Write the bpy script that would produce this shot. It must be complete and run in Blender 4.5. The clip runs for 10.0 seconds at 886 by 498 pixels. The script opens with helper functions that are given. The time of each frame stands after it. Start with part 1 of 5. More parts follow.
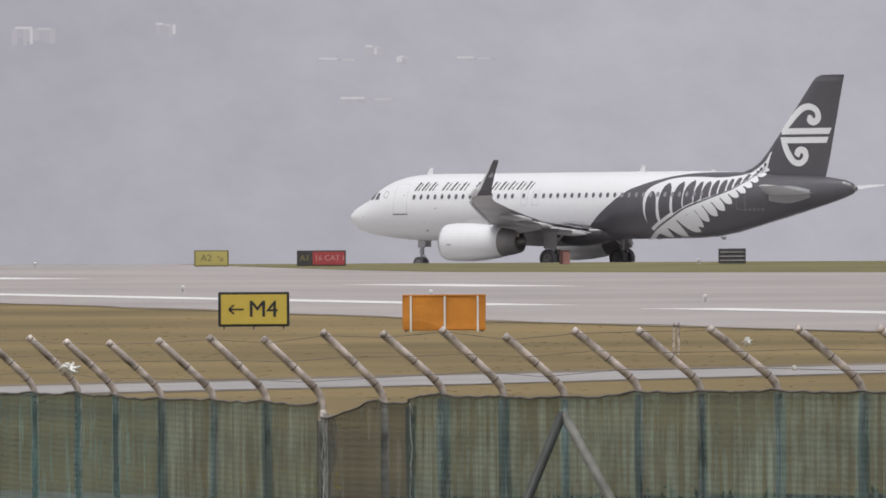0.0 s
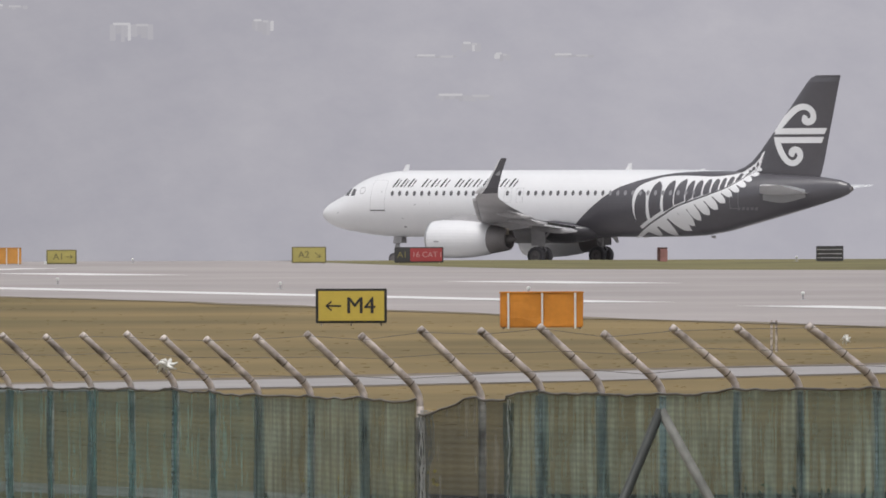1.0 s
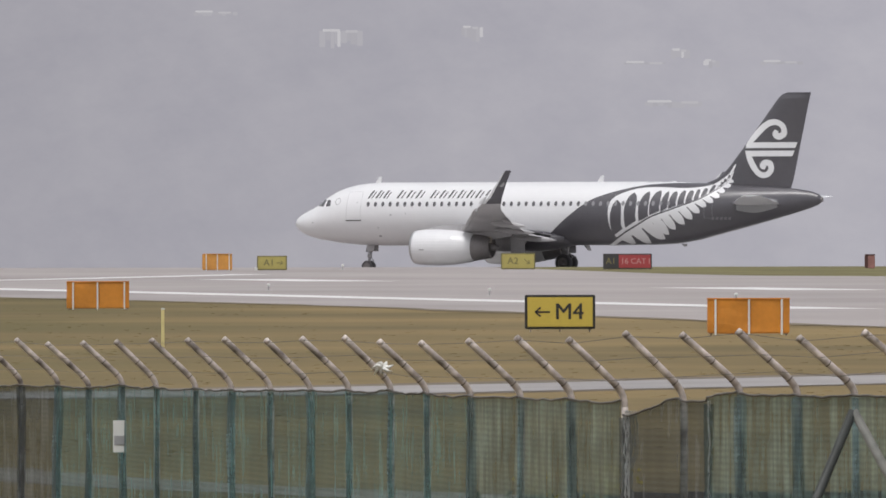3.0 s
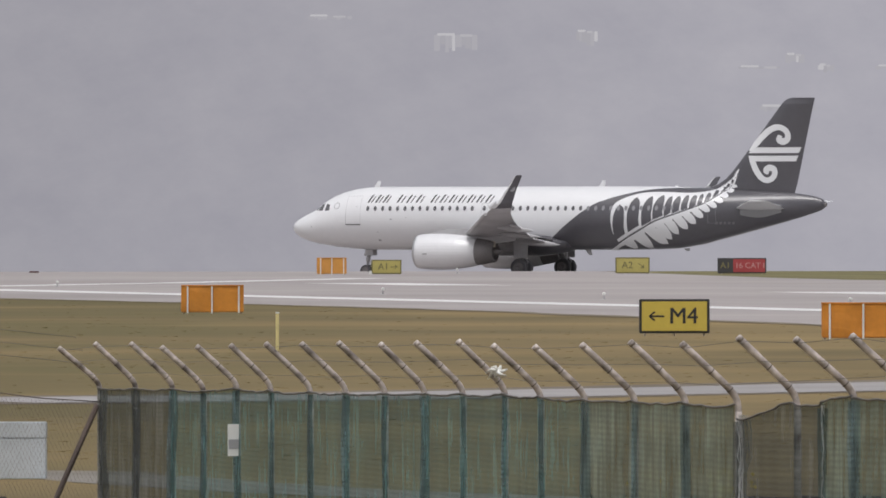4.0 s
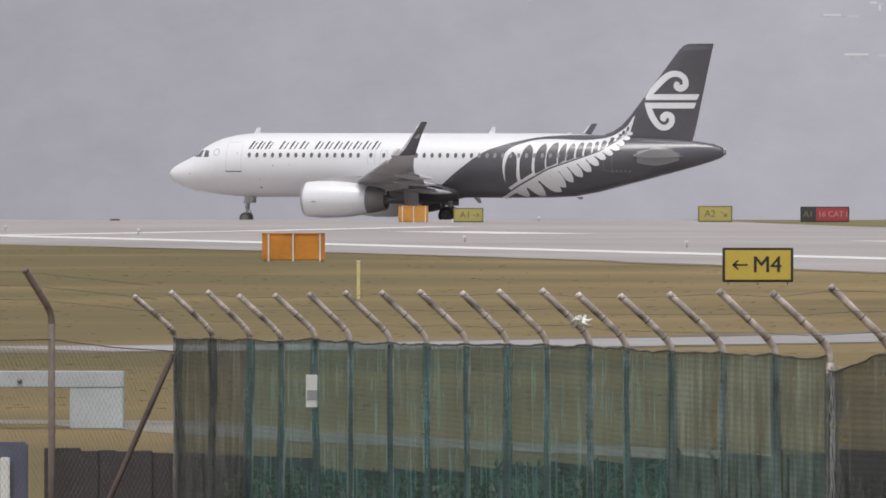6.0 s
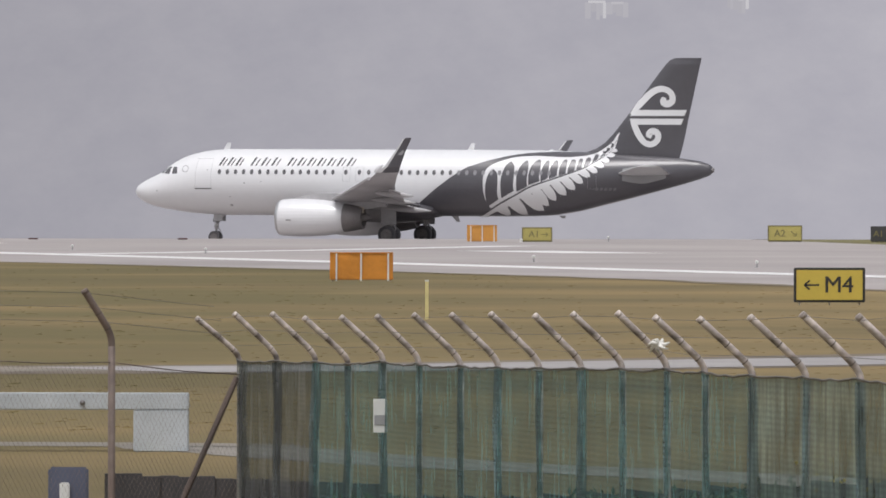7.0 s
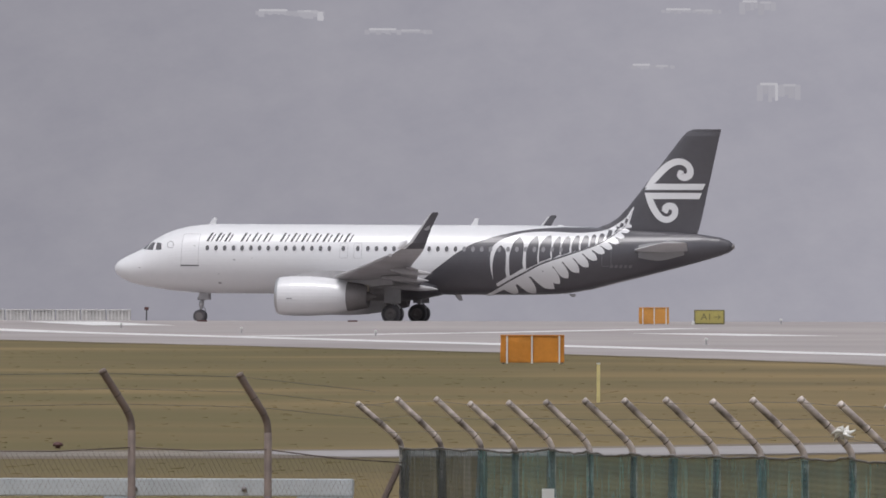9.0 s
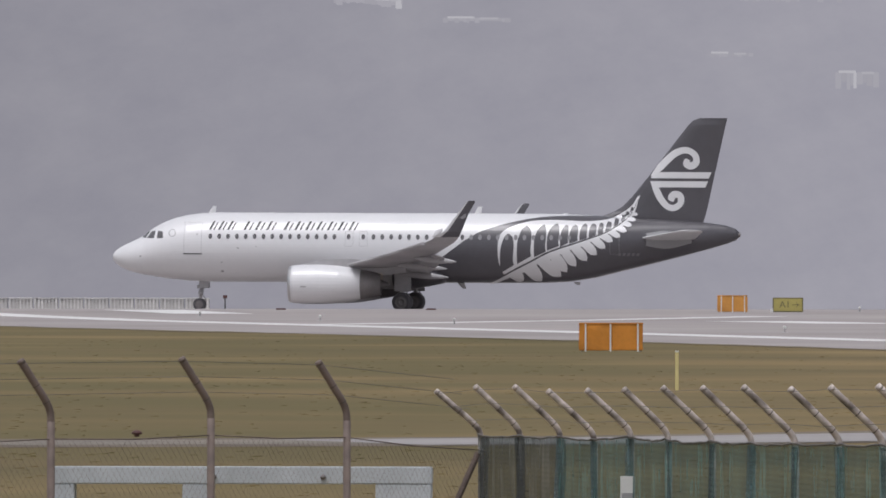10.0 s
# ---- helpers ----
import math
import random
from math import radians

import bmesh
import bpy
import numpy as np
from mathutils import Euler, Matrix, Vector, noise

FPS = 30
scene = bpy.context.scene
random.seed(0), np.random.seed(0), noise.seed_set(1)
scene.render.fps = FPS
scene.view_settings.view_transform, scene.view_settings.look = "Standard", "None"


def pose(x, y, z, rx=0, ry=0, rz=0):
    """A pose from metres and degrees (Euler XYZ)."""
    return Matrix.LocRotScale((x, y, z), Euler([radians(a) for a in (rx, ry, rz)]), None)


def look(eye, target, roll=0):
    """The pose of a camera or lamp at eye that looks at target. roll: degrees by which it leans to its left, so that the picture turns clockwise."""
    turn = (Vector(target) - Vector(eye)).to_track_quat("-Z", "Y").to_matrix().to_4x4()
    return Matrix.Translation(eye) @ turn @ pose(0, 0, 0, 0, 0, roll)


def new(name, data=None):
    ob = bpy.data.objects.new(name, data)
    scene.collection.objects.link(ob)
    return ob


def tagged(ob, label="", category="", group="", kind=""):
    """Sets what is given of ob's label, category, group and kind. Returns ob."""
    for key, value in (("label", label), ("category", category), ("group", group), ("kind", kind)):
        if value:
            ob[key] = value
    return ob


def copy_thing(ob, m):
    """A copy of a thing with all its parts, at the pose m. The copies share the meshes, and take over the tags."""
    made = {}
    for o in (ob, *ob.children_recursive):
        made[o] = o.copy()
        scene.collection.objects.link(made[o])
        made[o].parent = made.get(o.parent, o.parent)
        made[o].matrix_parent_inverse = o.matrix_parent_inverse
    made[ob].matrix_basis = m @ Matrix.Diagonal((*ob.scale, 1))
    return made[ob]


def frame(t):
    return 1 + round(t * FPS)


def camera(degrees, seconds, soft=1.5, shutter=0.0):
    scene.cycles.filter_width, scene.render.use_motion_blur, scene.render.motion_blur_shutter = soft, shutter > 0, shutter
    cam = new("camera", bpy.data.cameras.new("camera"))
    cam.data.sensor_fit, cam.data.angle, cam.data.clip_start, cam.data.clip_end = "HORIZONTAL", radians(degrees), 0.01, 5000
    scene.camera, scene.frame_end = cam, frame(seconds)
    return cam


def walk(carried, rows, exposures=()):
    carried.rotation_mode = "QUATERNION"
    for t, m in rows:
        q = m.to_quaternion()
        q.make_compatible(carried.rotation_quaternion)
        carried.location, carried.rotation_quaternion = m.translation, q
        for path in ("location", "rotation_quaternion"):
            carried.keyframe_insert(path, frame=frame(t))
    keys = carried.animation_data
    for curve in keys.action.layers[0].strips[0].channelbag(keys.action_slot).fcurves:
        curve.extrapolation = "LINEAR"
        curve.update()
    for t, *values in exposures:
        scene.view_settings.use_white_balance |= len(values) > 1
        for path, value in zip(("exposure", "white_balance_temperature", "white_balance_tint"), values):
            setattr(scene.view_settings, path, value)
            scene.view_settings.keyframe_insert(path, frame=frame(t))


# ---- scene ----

# camera: hand-held long lens on a low bank behind the fence
cam = camera(4.2771, 10.0, soft=1.7)
VIEW = [
    (0.0, 0.083, -1.101, 3.382, 89.8080, -0.289, -2.2196),
    (0.5, 0.080, -1.135, 3.383, 89.8038, -0.173, -1.9916),
    (1.0, 0.085, -0.977, 3.381, 89.7946, -0.178, -1.7485),
    (1.5, 0.082, -1.525, 3.380, 89.7873, -0.152, -1.5344),
    (2.0, 0.041, -2.735, 3.388, 89.7947, -0.066, -1.2779),
    (2.5, 0.014, -4.135, 3.400, 89.8098, -0.085, -1.0282),
    (4.0, 0.014, -4.476, 3.406, 89.8476, -0.059, -0.1864),
    (4.5, 0.023, -4.552, 3.403, 89.7824, 0.011, -0.0330),
    (5.0, 0.007, -4.425, 3.393, 89.6850, 0.015, 0.0269),
    (5.5, 0.022, -3.562, 3.391, 89.5950, 0.008, 0.1005),
    (7.0, -0.024, 0.074, 3.380, 89.6915, 0.069, 0.5387),
    (7.5, -0.016, 1.699, 3.375, 89.8165, 0.122, 0.7537),
    (8.0, -0.054, 2.566, 3.368, 89.9624, 0.122, 0.9560),
    (8.5, -0.053, 3.710, 3.369, 90.0573, 0.052, 1.1653),
    (9.0, -0.067, 4.160, 3.355, 90.0889, 0.110, 1.3682),
    (9.5, -0.043, 4.437, 3.359, 90.0545, 0.064, 1.5696),
    (10.0, -0.064, 4.018, 3.354, 90.0308, 0.056, 1.7470),
]
walk(cam, [(t, pose(x, y, z, rx, 0, rz) @ pose(0, 0, 0, 0, 0, roll)) for t, x, y, z, rx, roll, rz in VIEW],
     [(0.0, 0.0, 6480, 10.5), (2.5, 0.0, 6480, 10.5), (4.2, -0.10, 6450, 11), (5.5, 0.0, 6450, 11), (7.0, 0.06, 6450, 11), (8.0, 0.0, 6420, 12), (9.0, -0.16, 6350, 12.5), (10.0, -0.22, 6300, 13)])

# aeroplane: seconds, x, y of the point 18 m behind its nose, heading
TAXI = [
    (0.0, 37.71, 732.30, 37.43),
    (0.5, 34.45, 733.79, 34.74),
    (1.0, 30.78, 735.63, 32.30),
    (1.5, 27.33, 742.46, 30.30),
    (2.0, 24.01, 757.55, 28.33),
    (2.5, 20.65, 769.17, 26.79),
    (4.0, 9.47, 776.99, 22.80),
    (4.5, 6.32, 776.32, 21.76),
    (5.0, 2.90, 776.92, 20.63),
    (5.5, -0.26, 772.06, 19.39),
    (7.0, -8.97, 743.44, 16.40),
    (7.5, -11.51, 730.58, 15.46),
    (8.0, -14.09, 722.05, 14.22),
    (8.5, -16.65, 716.81, 12.77),
    (9.0, -18.92, 713.53, 10.46),
    (9.5, -21.49, 714.46, 7.63),
    (10.0, -23.52, 715.54, 3.86),
]

# ---- world and light: bright overcast
world = bpy.data.worlds.new("overcast_sky")
scene.world = world
world.use_nodes = True
wn = world.node_tree.nodes
wl = world.node_tree.links
sky = wn.new("ShaderNodeTexSky")
sky.sky_type = "NISHITA"
sky.sun_disc = False
sky.sun_elevation = radians(68)
sky.sun_rotation = radians(206)
sky.air_density = 1.0
sky.dust_density = 4.0
cloud = wn.new("ShaderNodeHueSaturation")
cloud.inputs["Saturation"].default_value = 0.22
wl.new(sky.outputs[0], cloud.inputs["Color"])
wl.new(cloud.outputs[0], wn["Background"].inputs[0])
wn["Background"].inputs[1].default_value = 0.13
sun_data = bpy.data.lights.new("sun", "SUN")
sun_data.energy = 1.4
sun_data.angle = radians(25)
sun_data.color = (1.0, 0.98, 0.965)
sun = new("sun", sun_data)
sun.matrix_world = look((-25, 10, 140), (0, 60, 0))


# ---- materials
def material(name, color, rough=0.6, metal=0.0, spread=0.12, size=4.0, fine=40.0, bump=0.0, second=None, piece=0.0, coat=0.0, grain=0.35):
    """A surface with variation at two scales, in metres of its own space."""
    m = bpy.data.materials.new(name)
    m.use_nodes = True
    n, l = m.node_tree.nodes, m.node_tree.links
    b = n["Principled BSDF"]
    tc = n.new("ShaderNodeTexCoord")
    big = n.new("ShaderNodeTexNoise")
    big.inputs["Scale"].default_value = 1.0 / size
    big.inputs["Detail"].default_value = 6
    small = n.new("ShaderNodeTexNoise")
    small.inputs["Scale"].default_value = fine
    small.inputs["Detail"].default_value = 3
    for x in (big, small):
        l.new(tc.outputs["Object"], x.inputs["Vector"])
    add = n.new("ShaderNodeMath")
    add.operation = "MULTIPLY_ADD"
    add.inputs[1].default_value = grain
    l.new(small.outputs[0], add.inputs[0])
    l.new(big.outputs[0], add.inputs[2])
    ramp = n.new("ShaderNodeValToRGB")
    c2 = second or color
    ramp.color_ramp.elements[0].position = 0.305 + grain * 0.5
    ramp.color_ramp.elements[1].position = 0.705 + grain * 0.5
    ramp.color_ramp.elements[0].color = (*[c * (1 - spread) for c in color], 1)
    ramp.color_ramp.elements[1].color = (*[min(1, c * (1 + spread)) for c in c2], 1)
    l.new(add.outputs[0], ramp.inputs[0])
    out = ramp.outputs[0]
    if piece:
        info = n.new("ShaderNodeObjectInfo")
        hsv = n.new("ShaderNodeHueSaturation")
        mr = n.new("ShaderNodeMapRange")
        mr.inputs["To Min"].default_value, mr.inputs["To Max"].default_value = 1 - piece, 1 + piece
        l.new(info.outputs["Random"], mr.inputs[0])
        l.new(mr.outputs[0], hsv.inputs["Value"])
        l.new(out, hsv.inputs["Color"])
        out = hsv.outputs[0]
    l.new(out, b.inputs["Base Color"])
    b.inputs["Roughness"].default_value = rough
    b.inputs["Metallic"].default_value = metal
    b.inputs["Coat Weight"].default_value = coat
    if bump:
        bp = n.new("ShaderNodeBump")
        bp.inputs["Strength"].default_value = bump
        bp.inputs["Distance"].default_value = 0.02
        l.new(small.outputs[0], bp.inputs["Height"])
        l.new(bp.outputs[0], b.inputs["Normal"])
    return m


WHITE = material("white_aircraft_paint", (0.725, 0.725, 0.74), 0.32, spread=0.03, size=6, fine=3, coat=0.4)
BLACK = material("black_aircraft_paint", (0.086, 0.082, 0.093), 0.30, spread=0.12, size=5, fine=3, coat=0.3)
WINGGREY = material("grey_wing_paint", (0.40, 0.39, 0.40), 0.45, spread=0.12, size=2, fine=5)
FAIRING = material("grey_fairing_paint", (0.44, 0.43, 0.44), 0.5, spread=0.12, size=2, fine=5)
STABGREY = material("pale_grey_paint", (0.32, 0.32, 0.33), 0.4, spread=0.06, size=2, fine=5)
METAL = material("bare_metal", (0.55, 0.55, 0.56), 0.3, 0.9, 0.08, 1, 12)
DARKMETAL = material("exhaust_metal", (0.22, 0.205, 0.205), 0.55, 0.3, 0.2, 1, 12)
RUBBER = material("tyre_rubber", (0.12, 0.115, 0.123), 0.8, spread=0.2, size=0.5, fine=30)
GEAR = material("gear_paint", (0.43, 0.42, 0.43), 0.5, spread=0.15, size=0.5, fine=20)
GLASS = material("cabin_glass", (0.125, 0.122, 0.13), 0.22, spread=0.1, size=0.5, fine=8)
REGMARK = material("dull_grey_lettering", (0.17, 0.165, 0.18), 0.5, spread=0.1, size=1, fine=8)
PALEGLASS = material("pale_cabin_glass", (0.25, 0.245, 0.26), 0.3, spread=0.08, size=0.5, fine=8)
LETTER = material("grey_lettering", (0.035, 0.035, 0.04), 0.5, spread=0.1, size=1, fine=8)
SEAM = material("panel_seam", (0.30, 0.30, 0.31), 0.5, spread=0.1, size=1, fine=8)
GRASS = material("dry_mown_grass", (0.135, 0.100, 0.037), 0.95, spread=0.20, size=24, fine=0.22, second=(0.222, 0.157, 0.065), grain=0.12)
gn, gl = GRASS.node_tree.nodes, GRASS.node_tree.links
g_base = gn["Principled BSDF"].inputs["Base Color"].links[0].from_socket
g_tc, g_sep, g_fac, g_mix, g_noise, g_add = (gn.new(k) for k in ("ShaderNodeTexCoord", "ShaderNodeSeparateXYZ", "ShaderNodeMapRange", "ShaderNodeMixRGB", "ShaderNodeTexNoise", "ShaderNodeMath"))
g_noise.inputs["Scale"].default_value = 0.06
g_noise.inputs["Detail"].default_value = 5
gl.new(g_tc.outputs["Object"], g_noise.inputs["Vector"])
gl.new(g_tc.outputs["Object"], g_sep.inputs[0])
g_fac.inputs["From Min"].default_value, g_fac.inputs["From Max"].default_value = 2.0, -8.0
g_fac.inputs["To Min"].default_value, g_fac.inputs["To Max"].default_value = 0.08, 0.78
gl.new(g_sep.outputs[0], g_fac.inputs[0])
g_add.operation = "MULTIPLY"
gl.new(g_fac.outputs[0], g_add.inputs[0])
g_two = gn.new("ShaderNodeMapRange")
g_two.inputs["From Min"].default_value, g_two.inputs["From Max"].default_value = 0.35, 0.6
g_two.inputs["To Min"].default_value, g_two.inputs["To Max"].default_value = 0.35, 1.2
gl.new(g_noise.outputs[0], g_two.inputs[0])
gl.new(g_two.outputs[0], g_add.inputs[1])
gl.new(g_add.outputs[0], g_mix.inputs[0])
gl.new(g_base, g_mix.inputs[1])
g_mix.inputs[2].default_value = (0.112, 0.090, 0.028, 1)
gl.new(g_mix.outputs[0], gn["Principled BSDF"].inputs["Base Color"])
ASPHALT = material("runway_asphalt", (0.335, 0.303, 0.293), 0.9, spread=0.13, size=26, fine=0.35)
# taxiway surface, made paler to bounce light under the aeroplane
BOUNCEPAVE = material("pale_bounce_asphalt", (0.38, 0.365, 0.355), 0.85, spread=0.10, size=9, fine=1.5)
ROADTAR = material("perimeter_road", (0.31, 0.292, 0.286), 0.85, spread=0.10, size=5, fine=2.5)
GRAVEL = material("brown_gravel", (0.205, 0.180, 0.150), 0.95, spread=0.2, size=4, fine=3)
EDGESOIL = material("dusty_edge_soil", (0.185, 0.150, 0.105), 0.95, spread=0.22, size=5, fine=1)
TRACK = material("pale_dusty_track", (0.225, 0.205, 0.178), 0.95, spread=0.15, size=4, fine=2)
DIRT = material("bare_dirt", (0.16, 0.13, 0.10), 0.95, spread=0.25, size=3, fine=4)
LINE = material("white_road_paint", (0.70, 0.69, 0.68), 0.7, spread=0.10, size=3, fine=3)
YELLOW = material("yellow_sign_face", (0.56, 0.43, 0.075), 0.5, spread=0.08, size=1, fine=9)
OLIVE2 = material("dull_yellow_paint", (0.22, 0.19, 0.08), 0.6, spread=0.1, size=1, fine=9)
PINK = material("faded_white_on_red", (0.55, 0.28, 0.28), 0.6, spread=0.1, size=1, fine=9)
DULLRED = material("faded_red_face", (0.40, 0.060, 0.066), 0.55, spread=0.10, size=1, fine=9)
DULLBLACK = material("faded_black_face", (0.06, 0.058, 0.06), 0.6, spread=0.12, size=1, fine=9)
FADEDRED = material("faded_red_paint", (0.34, 0.165, 0.15), 0.65, spread=0.15, size=0.4, fine=9)
REDDARK = material("dark_red_paint", (0.10, 0.045, 0.042), 0.6, spread=0.1, size=1, fine=9)
# face and lettering of the far yellow signs, with the haze mixed into both colours
HAZEYELLOW = material("haze_paled_yellow_face", (0.43, 0.37, 0.115), 0.6, spread=0.10, size=1, fine=7)
OLIVE = material("haze_paled_dark_paint", (0.19, 0.17, 0.07), 0.6, spread=0.10, size=1, fine=7)
PALEORANGE = material("pale_orange_sheet", (0.62, 0.29, 0.06), 0.6, spread=0.12, size=0.7, fine=7)
BLACKSIGN = material("black_sign_face", (0.025, 0.025, 0.028), 0.5, spread=0.1, size=1, fine=9)
ORANGE = material("orange_sheet", (0.60, 0.235, 0.028), 0.6, spread=0.14, size=0.7, fine=7)
WHITEPOST = material("white_painted_wood", (0.72, 0.72, 0.70), 0.6, spread=0.08, size=0.6, fine=12)
CREAM = material("cream_panel", (0.46, 0.41, 0.34), 0.5, spread=0.06, size=0.5, fine=8)
YPOST = material("cream_yellow_post", (0.66, 0.58, 0.28), 0.6, spread=0.1, size=0.4, fine=12)
GALV = material("galvanised_pipe", (0.255, 0.212, 0.188), 0.65, 0.05, 0.46, 0.12, 16, bump=0.1, second=(0.52, 0.46, 0.425), piece=0.04)
RUST = material("rusty_pipe", (0.185, 0.142, 0.122), 0.7, 0.1, 0.3, 0.3, 12, bump=0.1, piece=0.02)
# left brace's pipe, coloured dark as if dimmed by cloth hanging before it
DIMPIPE = material("pipe_dimmed_by_cloth", (0.050, 0.055, 0.052), 0.6, 0.2, 0.3, 0.4, 12)
BROWNPIPE = material("dark_rusty_pipe", (0.085, 0.062, 0.052), 0.75, 0.1, 0.3, 0.3, 14, bump=0.1)
GREYPIPE = material("weathered_grey_pipe", (0.13, 0.135, 0.122), 0.7, 0.05, 0.3, 0.2, 14, bump=0.1, second=(0.20, 0.20, 0.185))
PALEWIRE = material("bright_galvanised_wire", (0.50, 0.51, 0.51), 0.5, 0.1, 0.2, 0.4, 20)
WIRE = material("old_wire", (0.16, 0.15, 0.14), 0.6, 0.4, 0.2, 0.4, 20)
TIE = material("dark_wire_tie", (0.13, 0.11, 0.098), 0.8, 0.2, 0.3, 0.2, 30)
CONCRETE = material("painted_concrete", (0.46, 0.49, 0.51), 0.7, spread=0.12, size=0.7, fine=6)
DARKWALL = material("dark_weathered_wall", (0.050, 0.047, 0.048), 0.85, spread=0.35, size=0.8, fine=6, bump=0.4)
LEAF = material("shrub_leaf", (0.013, 0.026, 0.010), 0.6, spread=0.4, size=0.5, fine=6, second=(0.032, 0.070, 0.020))
FLOWER = material("yellow_flower", (0.55, 0.42, 0.08), 0.7, spread=0.2, size=0.3, fine=20)
BLUEGREY = material("blue_grey_panel", (0.10, 0.11, 0.16), 0.6, spread=0.1, size=0.5, fine=6)
PLASTIC = material("white_plastic_barrier", (0.62, 0.61, 0.60), 0.6, spread=0.10, size=1, fine=4, piece=0.12)
GAPSHADE = material("plastic_with_gap_shade", (0.52, 0.505, 0.49), 0.7, spread=0.12, size=1, fine=4)
RAG = material("white_plastic_rag", (0.75, 0.74, 0.70), 0.6, spread=0.1, size=0.2, fine=30)


def cloth_material(name, color, second, clear):
    """Woven shade cloth behind wire: threads with open gaps, pulled into fine level ripples."""
    m = material(name, color, 0.8, spread=0.22, size=0.35, fine=9, second=second)
    n, l = m.node_tree.nodes, m.node_tree.links
    b = n["Principled BSDF"]
    out = n["Material Output"]
    base = b.inputs["Base Color"].links[0].from_socket
    gap = n.new("ShaderNodeBsdfTransparent")
    gap.inputs[0].default_value = (0.88, 0.97, 0.94, 1)
    mix = n.new("ShaderNodeMixShader")
    tc = n.new("ShaderNodeTexCoord")
    mp = n.new("ShaderNodeMapping")
    mp.inputs["Scale"].default_value = (10.0, 1.8, 0.38)
    streak = n.new("ShaderNodeTexNoise")
    streak.inputs["Scale"].default_value = 1.7
    streak.inputs["Detail"].default_value = 5
    streak.inputs["Roughness"].default_value = 0.65
    l.new(tc.outputs["Object"], mp.inputs["Vector"])
    l.new(mp.outputs[0], streak.inputs["Vector"])
    wave = n.new("ShaderNodeTexWave")
    wave.bands_direction = "Z"
    wave.inputs["Scale"].default_value = 8.5
    wave.inputs["Distortion"].default_value = 2.2
    wave.inputs["Detail"].default_value = 3
    wave.inputs["Detail Scale"].default_value = 1.6
    l.new(tc.outputs["Object"], wave.inputs["Vector"])
    tone = n.new("ShaderNodeMath")
    tone.operation = "MULTIPLY_ADD"
    tone.inputs[1].default_value = 0.24
    l.new(wave.outputs["Fac"], tone.inputs[0])
    l.new(streak.outputs[0], tone.inputs[2])
    mr = n.new("ShaderNodeMapRange")
    mr.inputs["From Min"].default_value, mr.inputs["From Max"].default_value = 0.36, 0.86
    mr.inputs["To Min"].default_value, mr.inputs["To Max"].default_value = 1 - clear * 0.84, 1 - clear * 1.16
    l.new(tone.outputs[0], mr.inputs[0])
    l.new(mr.outputs[0], mix.inputs[0])
    light = n.new("ShaderNodeMapRange")
    light.inputs["From Min"].default_value, light.inputs["From Max"].default_value = 0.36, 0.86
    light.inputs["To Min"].default_value, light.inputs["To Max"].default_value = 0.64, 1.38
    l.new(tone.outputs[0], light.inputs[0])
    mp2 = n.new("ShaderNodeMapping")
    mp2.inputs["Scale"].default_value = (30.0, 4.0, 1.1)
    pleat = n.new("ShaderNodeTexNoise")
    pleat.inputs["Scale"].default_value = 1.3
    pleat.inputs["Detail"].default_value = 4
    l.new(tc.outputs["Object"], mp2.inputs["Vector"])
    l.new(mp2.outputs[0], pleat.inputs["Vector"])
    # shade in the pleats, painted as darker colour along a stretched noise
    crease_shade = n.new("ShaderNodeMapRange")
    crease_shade.inputs["From Min"].default_value, crease_shade.inputs["From Max"].default_value = 0.34, 0.70
    crease_shade.inputs["To Min"].default_value, crease_shade.inputs["To Max"].default_value = 1.48, 0.30
    l.new(pleat.outputs[0], crease_shade.inputs[0])
    both = n.new("ShaderNodeMath")
    both.operation = "MULTIPLY"
    l.new(light.outputs[0], both.inputs[0])
    l.new(crease_shade.outputs[0], both.inputs[1])
    hsv = n.new("ShaderNodeHueSaturation")
    l.new(base, hsv.inputs["Color"])
    l.new(both.outputs[0], hsv.inputs["Value"])
    l.new(hsv.outputs[0], b.inputs["Base Color"])
    l.new(gap.outputs[0], mix.inputs[1])
    l.new(b.outputs[0], mix.inputs[2])
    l.new(mix.outputs[0], out.inputs["Surface"])
    return m


CLOTH = cloth_material("green_shade_cloth", (0.027, 0.080, 0.080), (0.050, 0.124, 0.122), 0.36)
OLIVECLOTH = cloth_material("weathered_green_cloth", (0.072, 0.114, 0.107), (0.114, 0.163, 0.151), 0.30)
# cloth folds at the posts, with the posts' bluish shade in the colour
FOLDSHADE = cloth_material("folded_cloth_with_post_shade", (0.054, 0.084, 0.094), (0.088, 0.124, 0.136), 0.36)
DARKCLOTH = cloth_material("dark_shade_cloth", (0.040, 0.042, 0.044), (0.068, 0.071, 0.073), 0.28)


